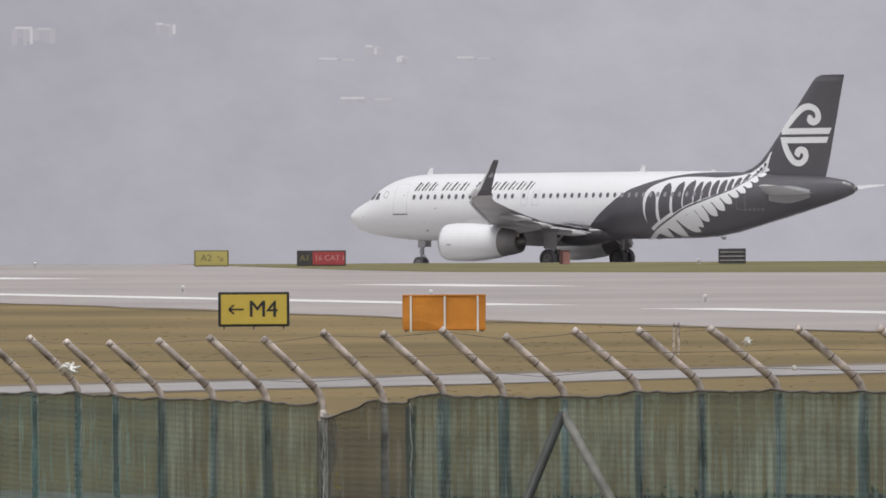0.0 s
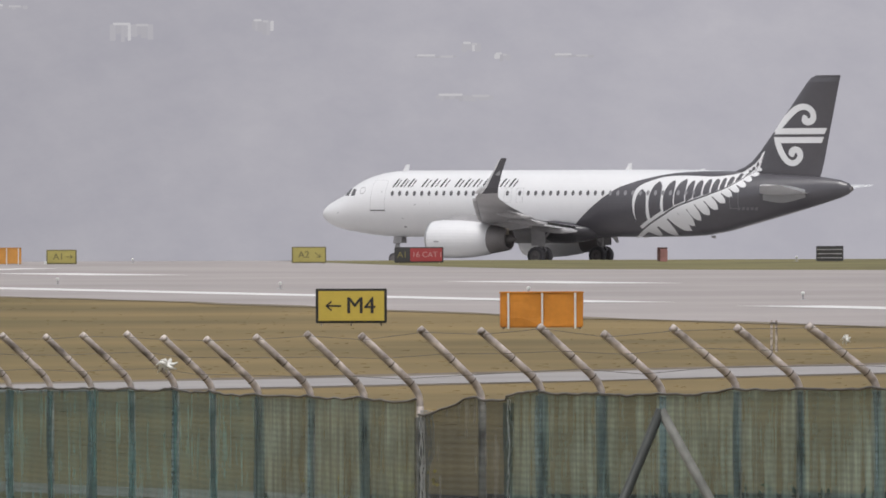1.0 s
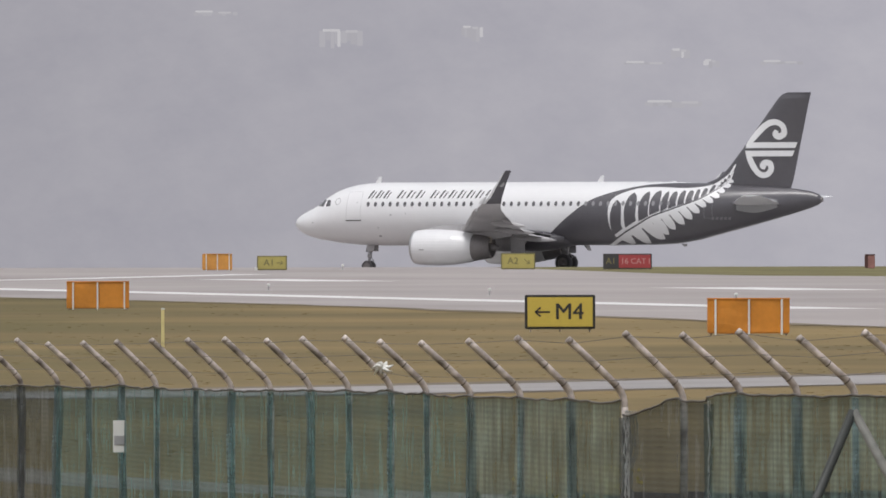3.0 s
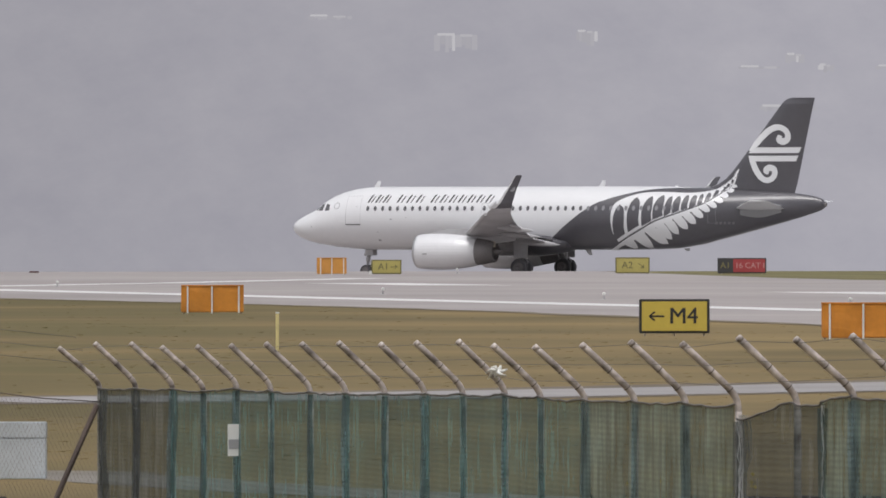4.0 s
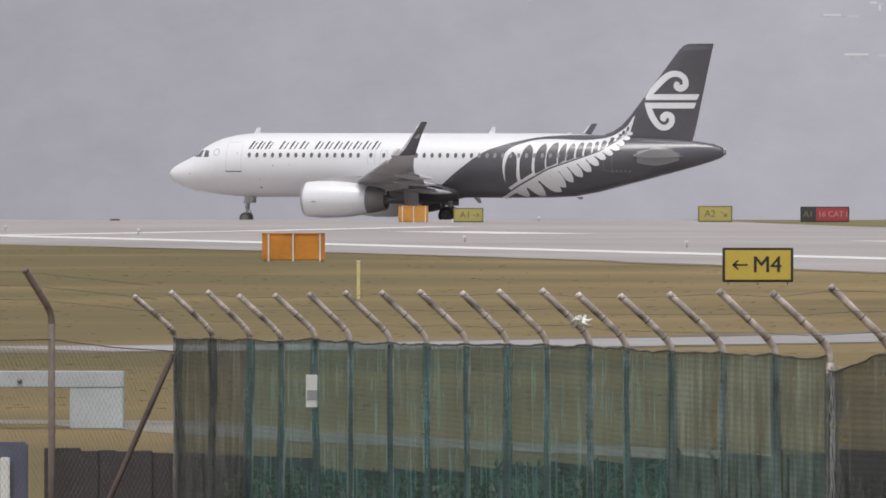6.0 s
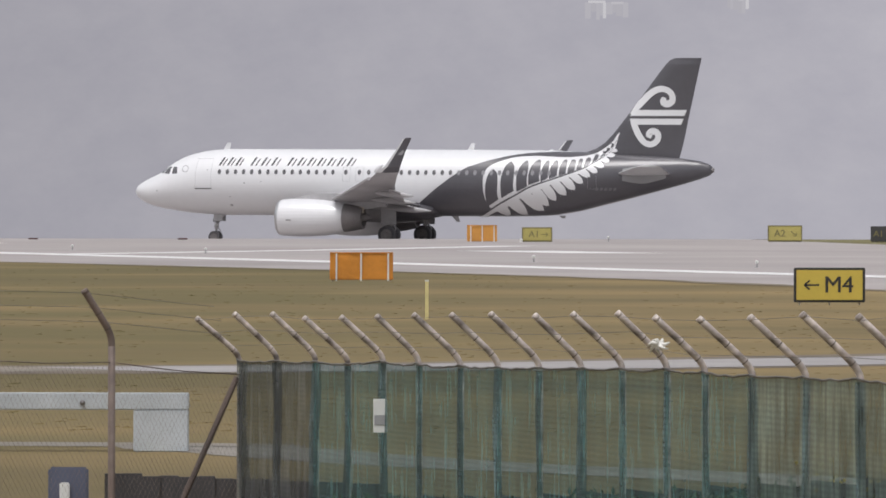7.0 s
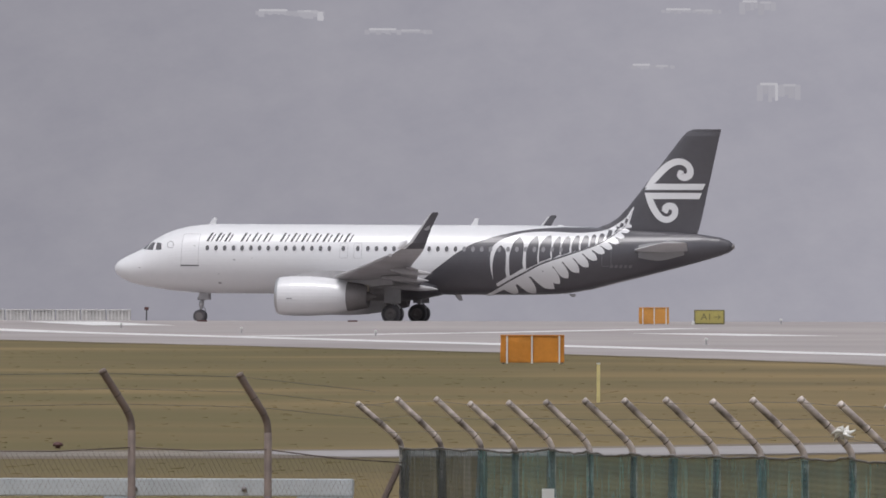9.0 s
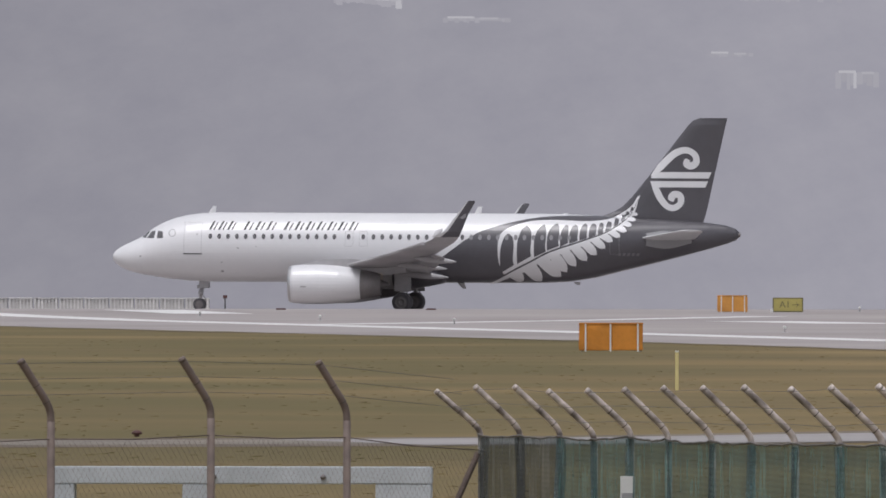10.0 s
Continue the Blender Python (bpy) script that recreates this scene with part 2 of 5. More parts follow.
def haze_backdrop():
    """Far hill as a glowing backdrop: grey haze is put into its colour."""
    m = bpy.data.materials.new("far_hill_haze_glow")
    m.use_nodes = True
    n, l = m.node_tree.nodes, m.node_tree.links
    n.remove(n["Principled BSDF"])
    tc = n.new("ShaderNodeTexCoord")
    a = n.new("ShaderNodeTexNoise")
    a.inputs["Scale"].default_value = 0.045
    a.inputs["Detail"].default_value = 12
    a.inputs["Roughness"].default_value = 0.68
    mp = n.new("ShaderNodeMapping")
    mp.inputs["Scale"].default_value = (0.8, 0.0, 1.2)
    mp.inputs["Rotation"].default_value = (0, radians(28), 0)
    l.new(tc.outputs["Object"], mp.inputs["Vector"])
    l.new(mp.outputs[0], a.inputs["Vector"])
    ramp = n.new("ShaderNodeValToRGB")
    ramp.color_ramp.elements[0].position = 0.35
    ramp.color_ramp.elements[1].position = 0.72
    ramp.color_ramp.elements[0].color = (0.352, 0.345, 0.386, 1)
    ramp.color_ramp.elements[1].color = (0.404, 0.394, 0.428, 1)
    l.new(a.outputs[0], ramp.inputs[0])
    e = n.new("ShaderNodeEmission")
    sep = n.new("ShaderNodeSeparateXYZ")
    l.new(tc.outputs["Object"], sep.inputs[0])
    # the glow is set brighter from left to right
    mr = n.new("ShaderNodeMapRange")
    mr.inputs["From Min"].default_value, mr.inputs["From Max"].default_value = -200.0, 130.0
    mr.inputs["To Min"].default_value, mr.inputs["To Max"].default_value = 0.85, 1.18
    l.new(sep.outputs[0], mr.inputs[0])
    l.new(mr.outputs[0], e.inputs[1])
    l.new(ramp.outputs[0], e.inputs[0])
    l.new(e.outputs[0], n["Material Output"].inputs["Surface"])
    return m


HILL = haze_backdrop()


# ---- mesh helpers
def put(name, bm, mat, parent=None, label="", smooth=True):
    me = bpy.data.meshes.new(name)
    bm.normal_update()
    if smooth:
        for f in bm.faces:
            f.smooth = not f.tag
    bm.to_mesh(me)
    bm.free()
    me.materials.append(mat)
    ob = new(name, me)
    ob.parent = parent
    if label:
        ob["label"] = label
    return ob


def part(name, bm, mat, parent, label="", smooth=True):
    return put(name, bm, mat, parent, label, smooth)


def thing(name, label, category, group="", m=None):
    ob = new(name)
    if m is not None:
        ob.matrix_basis = m
    return tagged(ob, label, category, group)


def box(sx, sy, sz, c=(0, 0, 0), bevel=0.0, bm=None):
    bm = bm or bmesh.new()
    r = bmesh.ops.create_cube(bm, size=1)
    bmesh.ops.scale(bm, vec=(sx, sy, sz), verts=r["verts"])
    bmesh.ops.translate(bm, vec=c, verts=r["verts"])
    if bevel:
        vs = set(r["verts"])
        es = [e for e in bm.edges if e.verts[0] in vs and e.verts[1] in vs]
        bmesh.ops.bevel(bm, geom=es, offset=bevel, segments=2, affect="EDGES")
    for f in bm.faces:
        f.tag = True
    return bm


def tube(points, radius, sides=8, bm=None, caps=True):
    """A pipe along points; radius may be a list."""
    bm = bm or bmesh.new()
    pts = [Vector(p) for p in points]
    rings = []
    for i, p in enumerate(pts):
        d = (pts[min(i + 1, len(pts) - 1)] - pts[max(i - 1, 0)]).normalized()
        up = Vector((0, 0, 1)) if abs(d.z) < 0.9 else Vector((1, 0, 0))
        s = d.cross(up).normalized()
        q = s.cross(d)
        r = radius[i] if isinstance(radius, (list, tuple)) else radius
        rings.append([bm.verts.new(p + (s * math.cos(2 * math.pi * k / sides) + q * math.sin(2 * math.pi * k / sides)) * r) for k in range(sides)])
    for a, b in zip(rings, rings[1:]):
        for k in range(sides):
            bm.faces.new((a[k], b[k], b[(k + 1) % sides], a[(k + 1) % sides]))
    if caps:
        bm.faces.new(rings[0])
        bm.faces.new(rings[-1][::-1])
    return bm


def loft(rings, closed=True, caps=True, bm=None):
    bm = bm or bmesh.new()
    vs = [[bm.verts.new(p) for p in r] for r in rings]
    n = len(rings[0])
    for a, b in zip(vs, vs[1:]):
        for k in range(n if closed else n - 1):
            bm.faces.new((a[k], a[(k + 1) % n], b[(k + 1) % n], b[k]))
    if caps and closed:
        bm.faces.new(vs[0][::-1])
        bm.faces.new(vs[-1])
    bmesh.ops.recalc_face_normals(bm, faces=bm.faces)
    return bm


def curve_at(table, x, col=1):
    xs = [r[0] for r in table]
    return float(np.interp(x, xs, [r[col] for r in table]))


def smooth_curve(pts, n):
    """n points on a Catmull-Rom curve through pts."""
    pts = [Vector(p) for p in pts]
    out = []
    for i in range(n):
        s = i / (n - 1) * (len(pts) - 1)
        k = min(int(s), len(pts) - 2)
        f = s - k
        p0, p1, p2, p3 = pts[max(k - 1, 0)], pts[k], pts[k + 1], pts[min(k + 2, len(pts) - 1)]
        out.append(0.5 * ((2 * p1) + (p2 - p0) * f + (2 * p0 - 5 * p1 + 4 * p2 - p3) * f * f + (3 * p1 - p0 - 3 * p2 + p3) * f ** 3))
    return out


# ---- ground
PROFILE = [(-200, 1.75), (14, 1.7), (58, 0.42), (66, 0.30), (90, 0.0), (120, 0.0), (610, 0.0), (640, 0.08), (660, 0.21), (675, 0.31),
           (686, 0.2), (700, 0.02), (712, -0.02), (717, -0.05), (723, -0.15), (732, -0.29), (743, -0.32), (757, -0.38), (770, -0.46), (780, -0.50), (800, -0.52), (830, -2.5), (870, -8.0), (960, -9.5), (6000, -9.5)]


def ground_z(y):
    return curve_at(PROFILE, y)


def sheet(xa, xb, ys, lift, nx=2):
    """A strip of ground between two edges given as functions of y."""
    bm = bmesh.new()
    rows = []
    for y in ys:
        a, b = xa(y), xb(y)
        rows.append([bm.verts.new((a + (b - a) * k / (nx - 1), y, ground_z(y) + lift)) for k in range(nx)])
    for r, s in zip(rows, rows[1:]):
        for k in range(nx - 1):
            bm.faces.new((r[k], r[k + 1], s[k + 1], s[k]))
    return bm


YS = sorted(set([float(y) for y in range(-200, 600, 20)] + [float(y) for y in range(600, 880, 4)] + [p[0] for p in PROFILE] + [1500.0, 2400.0, 3600.0]))
ground = tagged(put("ground", sheet(lambda y: -2500.0, lambda y: 2500.0, YS, 0.0), GRASS), "dry yellow-green mown airfield grass", "ground", kind="structure")
VERGE = [(230, 110), (320, 110.6), (358, 112), (385, 114.4), (412, 117.2), (440, 118.6), (480, 118), (520, 115.5), (560, 113.5), (700, 112.7)]


def edge_x(y):
    """The runway's near edge, a little bowed."""
    return curve_at(VERGE, y) - 0.27 * y


def far_edge(y):
    """Where the far verge begins."""
    return curve_at([(590, 150), (598, 110), (604, 62), (610, 46.4), (616, 36), (626, 24.7), (655, 16.5), (684, 9.0)], y)


RY = [float(y) for y in range(230, 610, 10)] + [float(y) for y in range(610, 690, 3)] + [690, 700, 706, 712, 717, 723, 732, 743, 757, 770, 780, 790]
GREENER = material("green_far_grass", (0.150, 0.132, 0.052), 0.95, spread=0.25, size=8, fine=0.5)
FY = [float(y) for y in range(598, 685, 2)]
tagged(put("far_verge", sheet(far_edge, lambda y: 140.0, FY, 0.008), GREENER), "greener grass verge on the runway's far side", "grass", kind="structure")
runway = tagged(put("runway", sheet(edge_x, lambda y: far_edge(y) - 0.2, RY, 0.012), ASPHALT), "pale grey worn asphalt runway", "runway", kind="structure")
taxiway = tagged(put("taxiway", sheet(lambda y: 112.9 - 0.27 * y if y < 700 else -160.0, lambda y: 90.0, [702.0, 706.0, 712.0, 717.0, 723.0, 732.0, 743.0, 757.0, 770.0, 780.0, 795.0], 0.006), BOUNCEPAVE), "grey asphalt taxiway behind the runway", "taxiway", kind="structure")


def stripe(c, w, y0, y1, name, label):
    ys = [y0 + (y1 - y0) * k / 20 for k in range(21)]
    return tagged(put(name, sheet(lambda y: c - w / 2 - 0.27 * y, lambda y: c + w / 2 - 0.27 * y, ys, 0.024), LINE), label, "marking", kind="structure")



stripe(130.5, 3.2, 235, 396, "runway_edge_line", "white painted runway side stripe")
stripe(130.5, 3.2, 412, 660, "runway_edge_line", "white painted runway side stripe")
stripe(162.3, 5.0, 513, 532, "centreline_dash", "white runway centreline dash")
stripe(161.5, 5.0, 587, 608, "centreline_dash", "white runway centreline dash")
stripe(143.2, 4.5, 650, 668, "runway_mark", "white painted runway mark")


def ribbon(path, w, lift):
    bm = bmesh.new()
    pts = smooth_curve([(x, y, 0) for x, y in path], 40)
    rows = []
    for i, p in enumerate(pts):
        d = (pts[min(i + 1, 39)] - pts[max(i - 1, 0)]).normalized()
        s = Vector((d.y, -d.x, 0)) * (w / 2)
        rows.append([bm.verts.new((q.x, q.y, ground_z(q.y) + lift)) for q in (p - s, p + s)])
    for a, b in zip(rows, rows[1:]):
        bm.faces.new((a[0], a[1], b[1], b[0]))
    return bm


tagged(put("lead_off_line", ribbon([(-25.2, 572), (-21.8, 579), (-14.8, 602.5), (-6.2, 628), (-2, 640)], 2.4, 0.028), LINE), "white curved lead-off line on the runway", "marking", kind="structure")
tagged(put("perimeter_road", ribbon([(-8.2, 216), (-2, 219.5), (3.8, 226), (7, 229.5), (10.5, 234.7), (14.2, 239.8), (18.7, 245.5), (26, 255), (48, 284)], 6.6, 0.016), ROADTAR), "pale grey perimeter road across the grass", "road", kind="structure")
tagged(put("road_shoulder", ribbon([(-62, 207), (-44, 209), (-27, 212), (-10, 216), (-2, 220.3), (3.8, 227), (10.5, 236), (18.7, 247), (26, 256.5), (48, 285.5)], 9.4, 0.008), DIRT), "bare brown shoulder of the perimeter road", "track", kind="structure")
tagged(put("gravel_road", ribbon([(-62, 206), (-48, 207.5), (-35, 209), (-22, 212), (-8.4, 216.8)], 5.0, 0.014), GRAVEL), "dull brown gravel end of the perimeter road", "road", kind="structure")
tagged(put("dirt_track", ribbon([(-40, 156), (-8, 154.5), (-4.4, 152), (-3, 148), (-1.1, 143), (1.2, 139), (4, 133), (8, 124)], 2.3, 0.008), TRACK), "worn dirt track beside the fence", "track", kind="structure")

# rough grass: low tufts over the turf in front of the runway
TUFT = GRASS.copy()
TUFT.name = "grass_tufts"
tn, tl = TUFT.node_tree.nodes, TUFT.node_tree.links
t_geo, t_map, t_hsv = (tn.new(q) for q in ("ShaderNodeNewGeometry", "ShaderNodeMapRange", "ShaderNodeHueSaturation"))
t_map.inputs["To Min"].default_value, t_map.inputs["To Max"].default_value = 0.92, 1.10
t_in = tn["Principled BSDF"].inputs["Base Color"]
t_from = t_in.links[0].from_socket
tl.new(t_geo.outputs["Random Per Island"], t_map.inputs[0])
tl.new(t_map.outputs[0], t_hsv.inputs["Value"])
tl.new(t_from, t_hsv.inputs["Color"])
tl.new(t_hsv.outputs[0], t_in)
rng = random.Random(11)
verts, faces = [], []
while len(faces) < 2000:
    v = rng.uniform(62, 345)
    y = 67600 / (v + 74)
    x = rng.uniform(-1500, 1750) * y / 20000
    if x > edge_x(y) - 0.5 or y < 100:
        continue
    road_y = float(np.interp(x, (-62, -44, -27, -10, -2, 3.8, 10.5, 18.7, 26, 48), (206, 208, 211, 215.5, 219.5, 226, 234.7, 245.5, 255, 284)))
    if abs(y - road_y) < 8.5 or (146 < y < 162 and -4 > x > -11):
        continue
    patch = noise.noise(Vector((x * 0.16, y * 0.022, 2.0)))
    if rng.random() > 0.6 + 0.7 * patch:
        continue
    g = ground_z(y)
    w, h = rng.uniform(0.03, 0.12), rng.uniform(0.006, 0.016)
    base = len(verts)
    lean = rng.uniform(-0.05, 0.05)
    verts += [(x - w, y, g), (x + w, y + 0.05, g), (x + w * 0.6 + lean, y + 4 * h, g + h), (x - w * 0.4 + lean, y + 4 * h, g + h * 0.8)]
    faces.append((base, base + 1, base + 2, base + 3))
me = bpy.data.meshes.new("grass_tufts")
me.from_pydata(verts, [], faces)
me.materials.append(TUFT)
tagged(new("grass_tufts", me), "rough dry tufts of mown grass", "grass", kind="stuff")


EY = [float(y) for y in range(236, 640, 2)]
tagged(put("runway_edge_soil", sheet(lambda y: edge_x(y) - 0.9 - 1.5 * noise.noise(Vector((y * 0.06, 0, 0))), lambda y: edge_x(y) + 0.1 + 0.8 * noise.noise(Vector((y * 0.11, 3, 0))), EY, 0.018), EDGESOIL), "bare brown soil along the runway edge", "soil", kind="structure")

# far hill, a plain glowing distance with the haze in its colour
bm = bmesh.new()
hill_rows = []
for j in range(24):
    row = []
    for i in range(60):
        x = -1800 + i * 61
        y = 2400 + j * 50
        z = -9.5 + 14 * j + 10 * noise.noise(Vector((x / 300, y / 300, 0.3))) * min(1, j / 3)
        row.append(bm.verts.new((x, y, z)))
    hill_rows.append(row)
for a, b in zip(hill_rows, hill_rows[1:]):
    for i in range(59):
        bm.faces.new((a[i], a[i + 1], b[i + 1], b[i]))
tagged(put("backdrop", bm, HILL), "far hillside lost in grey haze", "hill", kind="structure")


# ---- signs on the airfield
def text_mesh(text, size, name):
    cu = bpy.data.curves.new(name, "FONT")
    cu.body = text
    cu.size = size
    cu.extrude = 0.004
    cu.align_y = "CENTER"
    tmp = bpy.data.objects.new(name, cu)
    me = bpy.data.meshes.new_from_object(tmp)
    bpy.data.objects.remove(tmp)
    return me


def writing(text, size, mat, parent, at):
    """Raised letters on a sign's face, each one a part."""
    def span(me):
        xs = [v.co.x for v in me.vertices]
        return min(xs), max(xs)
    lo, hi = span(text_mesh(text, size, "letter"))
    for i, ch in enumerate(text):
        if ch == " ":
            continue
        me = text_mesh(ch, size, "letter")
        right = span(text_mesh(text[:i + 1], size, "letter"))[1]
        shift = right - span(me)[1] - (lo + hi) / 2
        bold = bmesh.new()
        for k, d in enumerate((0.0, -0.012, 0.012)):
            old = len(bold.verts)
            bold.from_mesh(me)
            bold.verts.ensure_lookup_table()
            bmesh.ops.translate(bold, verts=bold.verts[old:], vec=(d * size + shift, 0, -0.0008 * k))
        ob = part("letter", bold, mat, parent, smooth=False)
        ob.matrix_basis = pose(*at, 90, 0, 0)


def arrow(length, mat, parent, at, turn):
    """A flat arrow on a sign's face, pointing along turn degrees from the right."""
    bm = bmesh.new()
    w = length * 0.11
    box(length, 0.006, w, bm=bm)
    for s in (1, -1):
        c = box(length * 0.48, 0.006, w)
        bmesh.ops.rotate(c, verts=c.verts, matrix=Matrix.Rotation(radians(s * 40), 3, "Y"))
        bmesh.ops.translate(c, verts=c.verts, vec=(length * 0.33, 0, -s * -length * 0.15))
        me = bpy.data.meshes.new("tmp")
        c.to_mesh(me)
        c.free()
        bm.from_mesh(me)
        bpy.data.meshes.remove(me)
    bmesh.ops.rotate(bm, verts=bm.verts, matrix=Matrix.Rotation(radians(-turn), 3, "Y"))
    ob = part("arrow", bm, mat, parent, smooth=False)
    ob.matrix_basis = pose(*at)
    return ob


def guidance_sign(label, x, y, w, h, lift, panels, yaw=0.0, frame_mat=BLACKSIGN):
    """A lit box sign on short legs. panels: (share of width, face material)."""
    top = thing("taxiway_sign", label, "sign", "airfield guidance signs", pose(x, y, ground_z(y), 0, 0, yaw))
    z = lift + h / 2
    part("cabinet", box(w, 0.22, h, (0, 0.06, z), 0.02), frame_mat, top)
    edge = 0.075
    left = -w / 2 + edge
    usable = w - 2 * edge
    for share, mat in panels:
        pw = usable * share
        part("face", box(pw, 0.02, h - 1.8 * edge, (left + pw / 2, -0.06, z), 0.004), mat, top)
        left += pw
    for k in range(3):
        part("leg", box(0.05, 0.06, lift + 0.05, ((k - 1) * w * 0.42, 0.06, lift / 2 - 0.02)), GALV, top)
    return top, z


m4, z = guidance_sign("yellow taxiway direction sign with a black border, arrow and M4", 7.76, 336, 2.02, 0.98, 0.075, [(1.0, YELLOW)])
writing("M4", 0.66, BLACKSIGN, m4, (0.28, -0.075, z - 0.01))
arrow(0.42, BLACKSIGN, m4, (-0.50, -0.075, z), 180)
a1, z = guidance_sign("yellow taxiway sign reading A1, paled by haze, on the runway's far edge", -0.995, 660, 1.69, 0.80, 0.03, [(1.0, HAZEYELLOW)], 0.0, OLIVE)
writing("A1", 0.52, OLIVE, a1, (-0.22, -0.075, z))
arrow(0.36, OLIVE, a1, (0.42, -0.075, z), 0)
part("lamp_box", box(0.16, 0.2, 0.2, (-0.89, -0.15, 0.1), 0.02), WHITEPOST, a1)
a2, z = guidance_sign("yellow taxiway sign reading A2, paled by haze, on the runway's far edge", 12.79, 660, 1.92, 0.90, 0.05, [(1.0, HAZEYELLOW)], 0.0, OLIVE)
writing("A2", 0.54, OLIVE, a2, (-0.3, -0.075, z))
arrow(0.40, OLIVE, a2, (0.48, -0.075, z), -40)
red_sign, z = guidance_sign("black and red runway holding sign with white lettering", 18.92, 660, 2.73, 0.86, 0.05, [(0.31, DULLBLACK), (0.69, DULLRED)], 0.0, DULLBLACK)
writing("A1", 0.48, OLIVE2, red_sign, (-0.98, -0.075, z))
writing("16 CAT I", 0.44, PINK, red_sign, (0.47, -0.075, z))


def covered_sign(x, y, w, h, lift, stakes, mat=ORANGE):
    """A sign under an orange cover, tied with white uprights."""
    top = thing("covered_sign", "orange cloth-covered sign with white uprights on the grass", "sign", "orange covered signs", pose(x, y, ground_z(y), 0, 0, 3))
    bm = box(w, 0.36, h, (0, 0, lift + h / 2), 0.03)
    bmesh.ops.subdivide_edges(bm, edges=bm.edges, cuts=3, use_grid_fill=True)
    for v in bm.verts:
        q = noise.noise_vector(v.co * 2.3 + Vector((x, y, 0))) * 0.025
        v.co += Vector((q.x, q.y, q.z))
    part("cover", bm, mat, top)
    part("top_fold", box(w * 1.01, 0.40, 0.05, (0, 0, lift + h), 0.015), mat, top)
    for sx in stakes:
        part("upright", box(0.055, 0.03, h + lift - 0.02, (sx * w, -0.22, (h + lift) / 2), 0.006), WHITEPOST, top)
    for k in (-0.46, 0.46):
        part("leg", box(0.06, 0.06, lift + 0.1, (k * w, 0, lift / 2)), GALV, top)
    return top


covered_sign(12.74, 325, 2.28, 0.96, 0.05, (-0.41, 0.0, 0.40))
covered_sign(-6.81, 417, 2.22, 0.94, 0.05, (-0.40, -0.01, 0.42))
covered_sign(-4.06, 660, 1.65, 0.88, 0.05, (-0.38, 0.0, 0.40), PALEORANGE)

# small posts and lights on the grass
marker = thing("marker_post", "slender cream-yellow marker post in the grass", "post", m=pose(-3.24, 299, ground_z(299)))
part("stake", box(0.085, 0.06, 0.96, (0, 0, 0.48), 0.01), YPOST, marker)
part("cap", box(0.10, 0.075, 0.04, (0, 0, 0.97), 0.008), WHITEPOST, marker)
stub = thing("grey_post", "short grey weathered post in the grass", "post", m=pose(16.04, 272, ground_z(272)))
for q in (-0.055, 0.055):
    part("stake", box(0.05, 0.06, 0.74, (q, 0, 0.37), 0.01), GALV, stub)
part("strap", box(0.17, 0.08, 0.03, (0, 0, 0.67), 0.006), WIRE, stub)
redbox = thing("red_box", "small faded red equipment box with a dark edge", "box", m=pose(32.6, 662, ground_z(662)))
part("case", box(0.40, 0.4, 0.72, (0.08, 0, 0.40), 0.03), FADEDRED, redbox)
part("side_panel", box(0.17, 0.42, 0.70, (-0.205, 0, 0.41), 0.02), REDDARK, redbox, "dark red side panel")
part("lid", box(0.58, 0.44, 0.07, (0, 0, 0.795), 0.02), REDDARK, redbox, "dark red lid")
stack = thing("sign_back", "dark louvred back of a sign on the far grass", "sign", m=pose(41.98, 662, ground_z(662)))
part("case", box(1.52, 0.25, 0.84, (0, 0, 0.46), 0.02), DULLBLACK, stack)
for k in range(3):
    part("slat", box(1.4, 0.03, 0.05, (0, -0.14, 0.22 + 0.23 * k), 0.008), GEAR, stack)


cone = thing("verge_marker", "small dark red marker beside the perimeter road", "marker", m=pose(-12.4, 223, ground_z(223)))
part("stub", tube([(0, 0, 0), (0, 0, 0.06)], [0.05, 0.045], 8), REDDARK, cone)
part("head", tube([(0, 0, 0.04), (0, 0, 0.09), (0, 0, 0.12)], [0.10, 0.09, 0.04], 8), REDDARK, cone)


def edge_light(x, y, label, mat):
    top = thing("edge_light", label, "light", "runway edge lights", pose(x, y, ground_z(y)))
    part("base", tube([(0, 0, 0), (0, 0, 0.03)], 0.14, 10), GEAR, top)
    part("stem", tube([(0, 0, 0), (0, 0, 0.2)], 0.035, 8), GEAR, top)
    part("lens", tube([(0, 0, 0.17), (0, 0, 0.21), (0, 0, 0.28), (0, 0, 0.31)], [0.05, 0.075, 0.07, 0.02], 10), mat, top)
    return top


for u in (-1016, -814, -589, -36, 340, 760, 1225):
    y = 139.7 / (0.27 + u / 20000)
    if y < 690:
        edge_light(u * y / 20000, y, "small white runway edge light", WHITEPOST)
for u in (90, 594, 1212):
    edge_light(u * 664 / 20000, 664, "small white light on the far runway edge", WHITEPOST)
for u in (-880, -628):
    y = 670
    low = thing("low_marker", "low flat dark red marker on the far runway edge", "marker", m=pose(u * y / 20000, y, ground_z(y)))
    part("plate", box(0.55, 0.3, 0.10, (0, 0, 0.05), 0.02), REDDARK, low)
    part("foot", box(0.2, 0.2, 0.03, (0, 0, 0.0), 0.005), DARKMETAL, low)

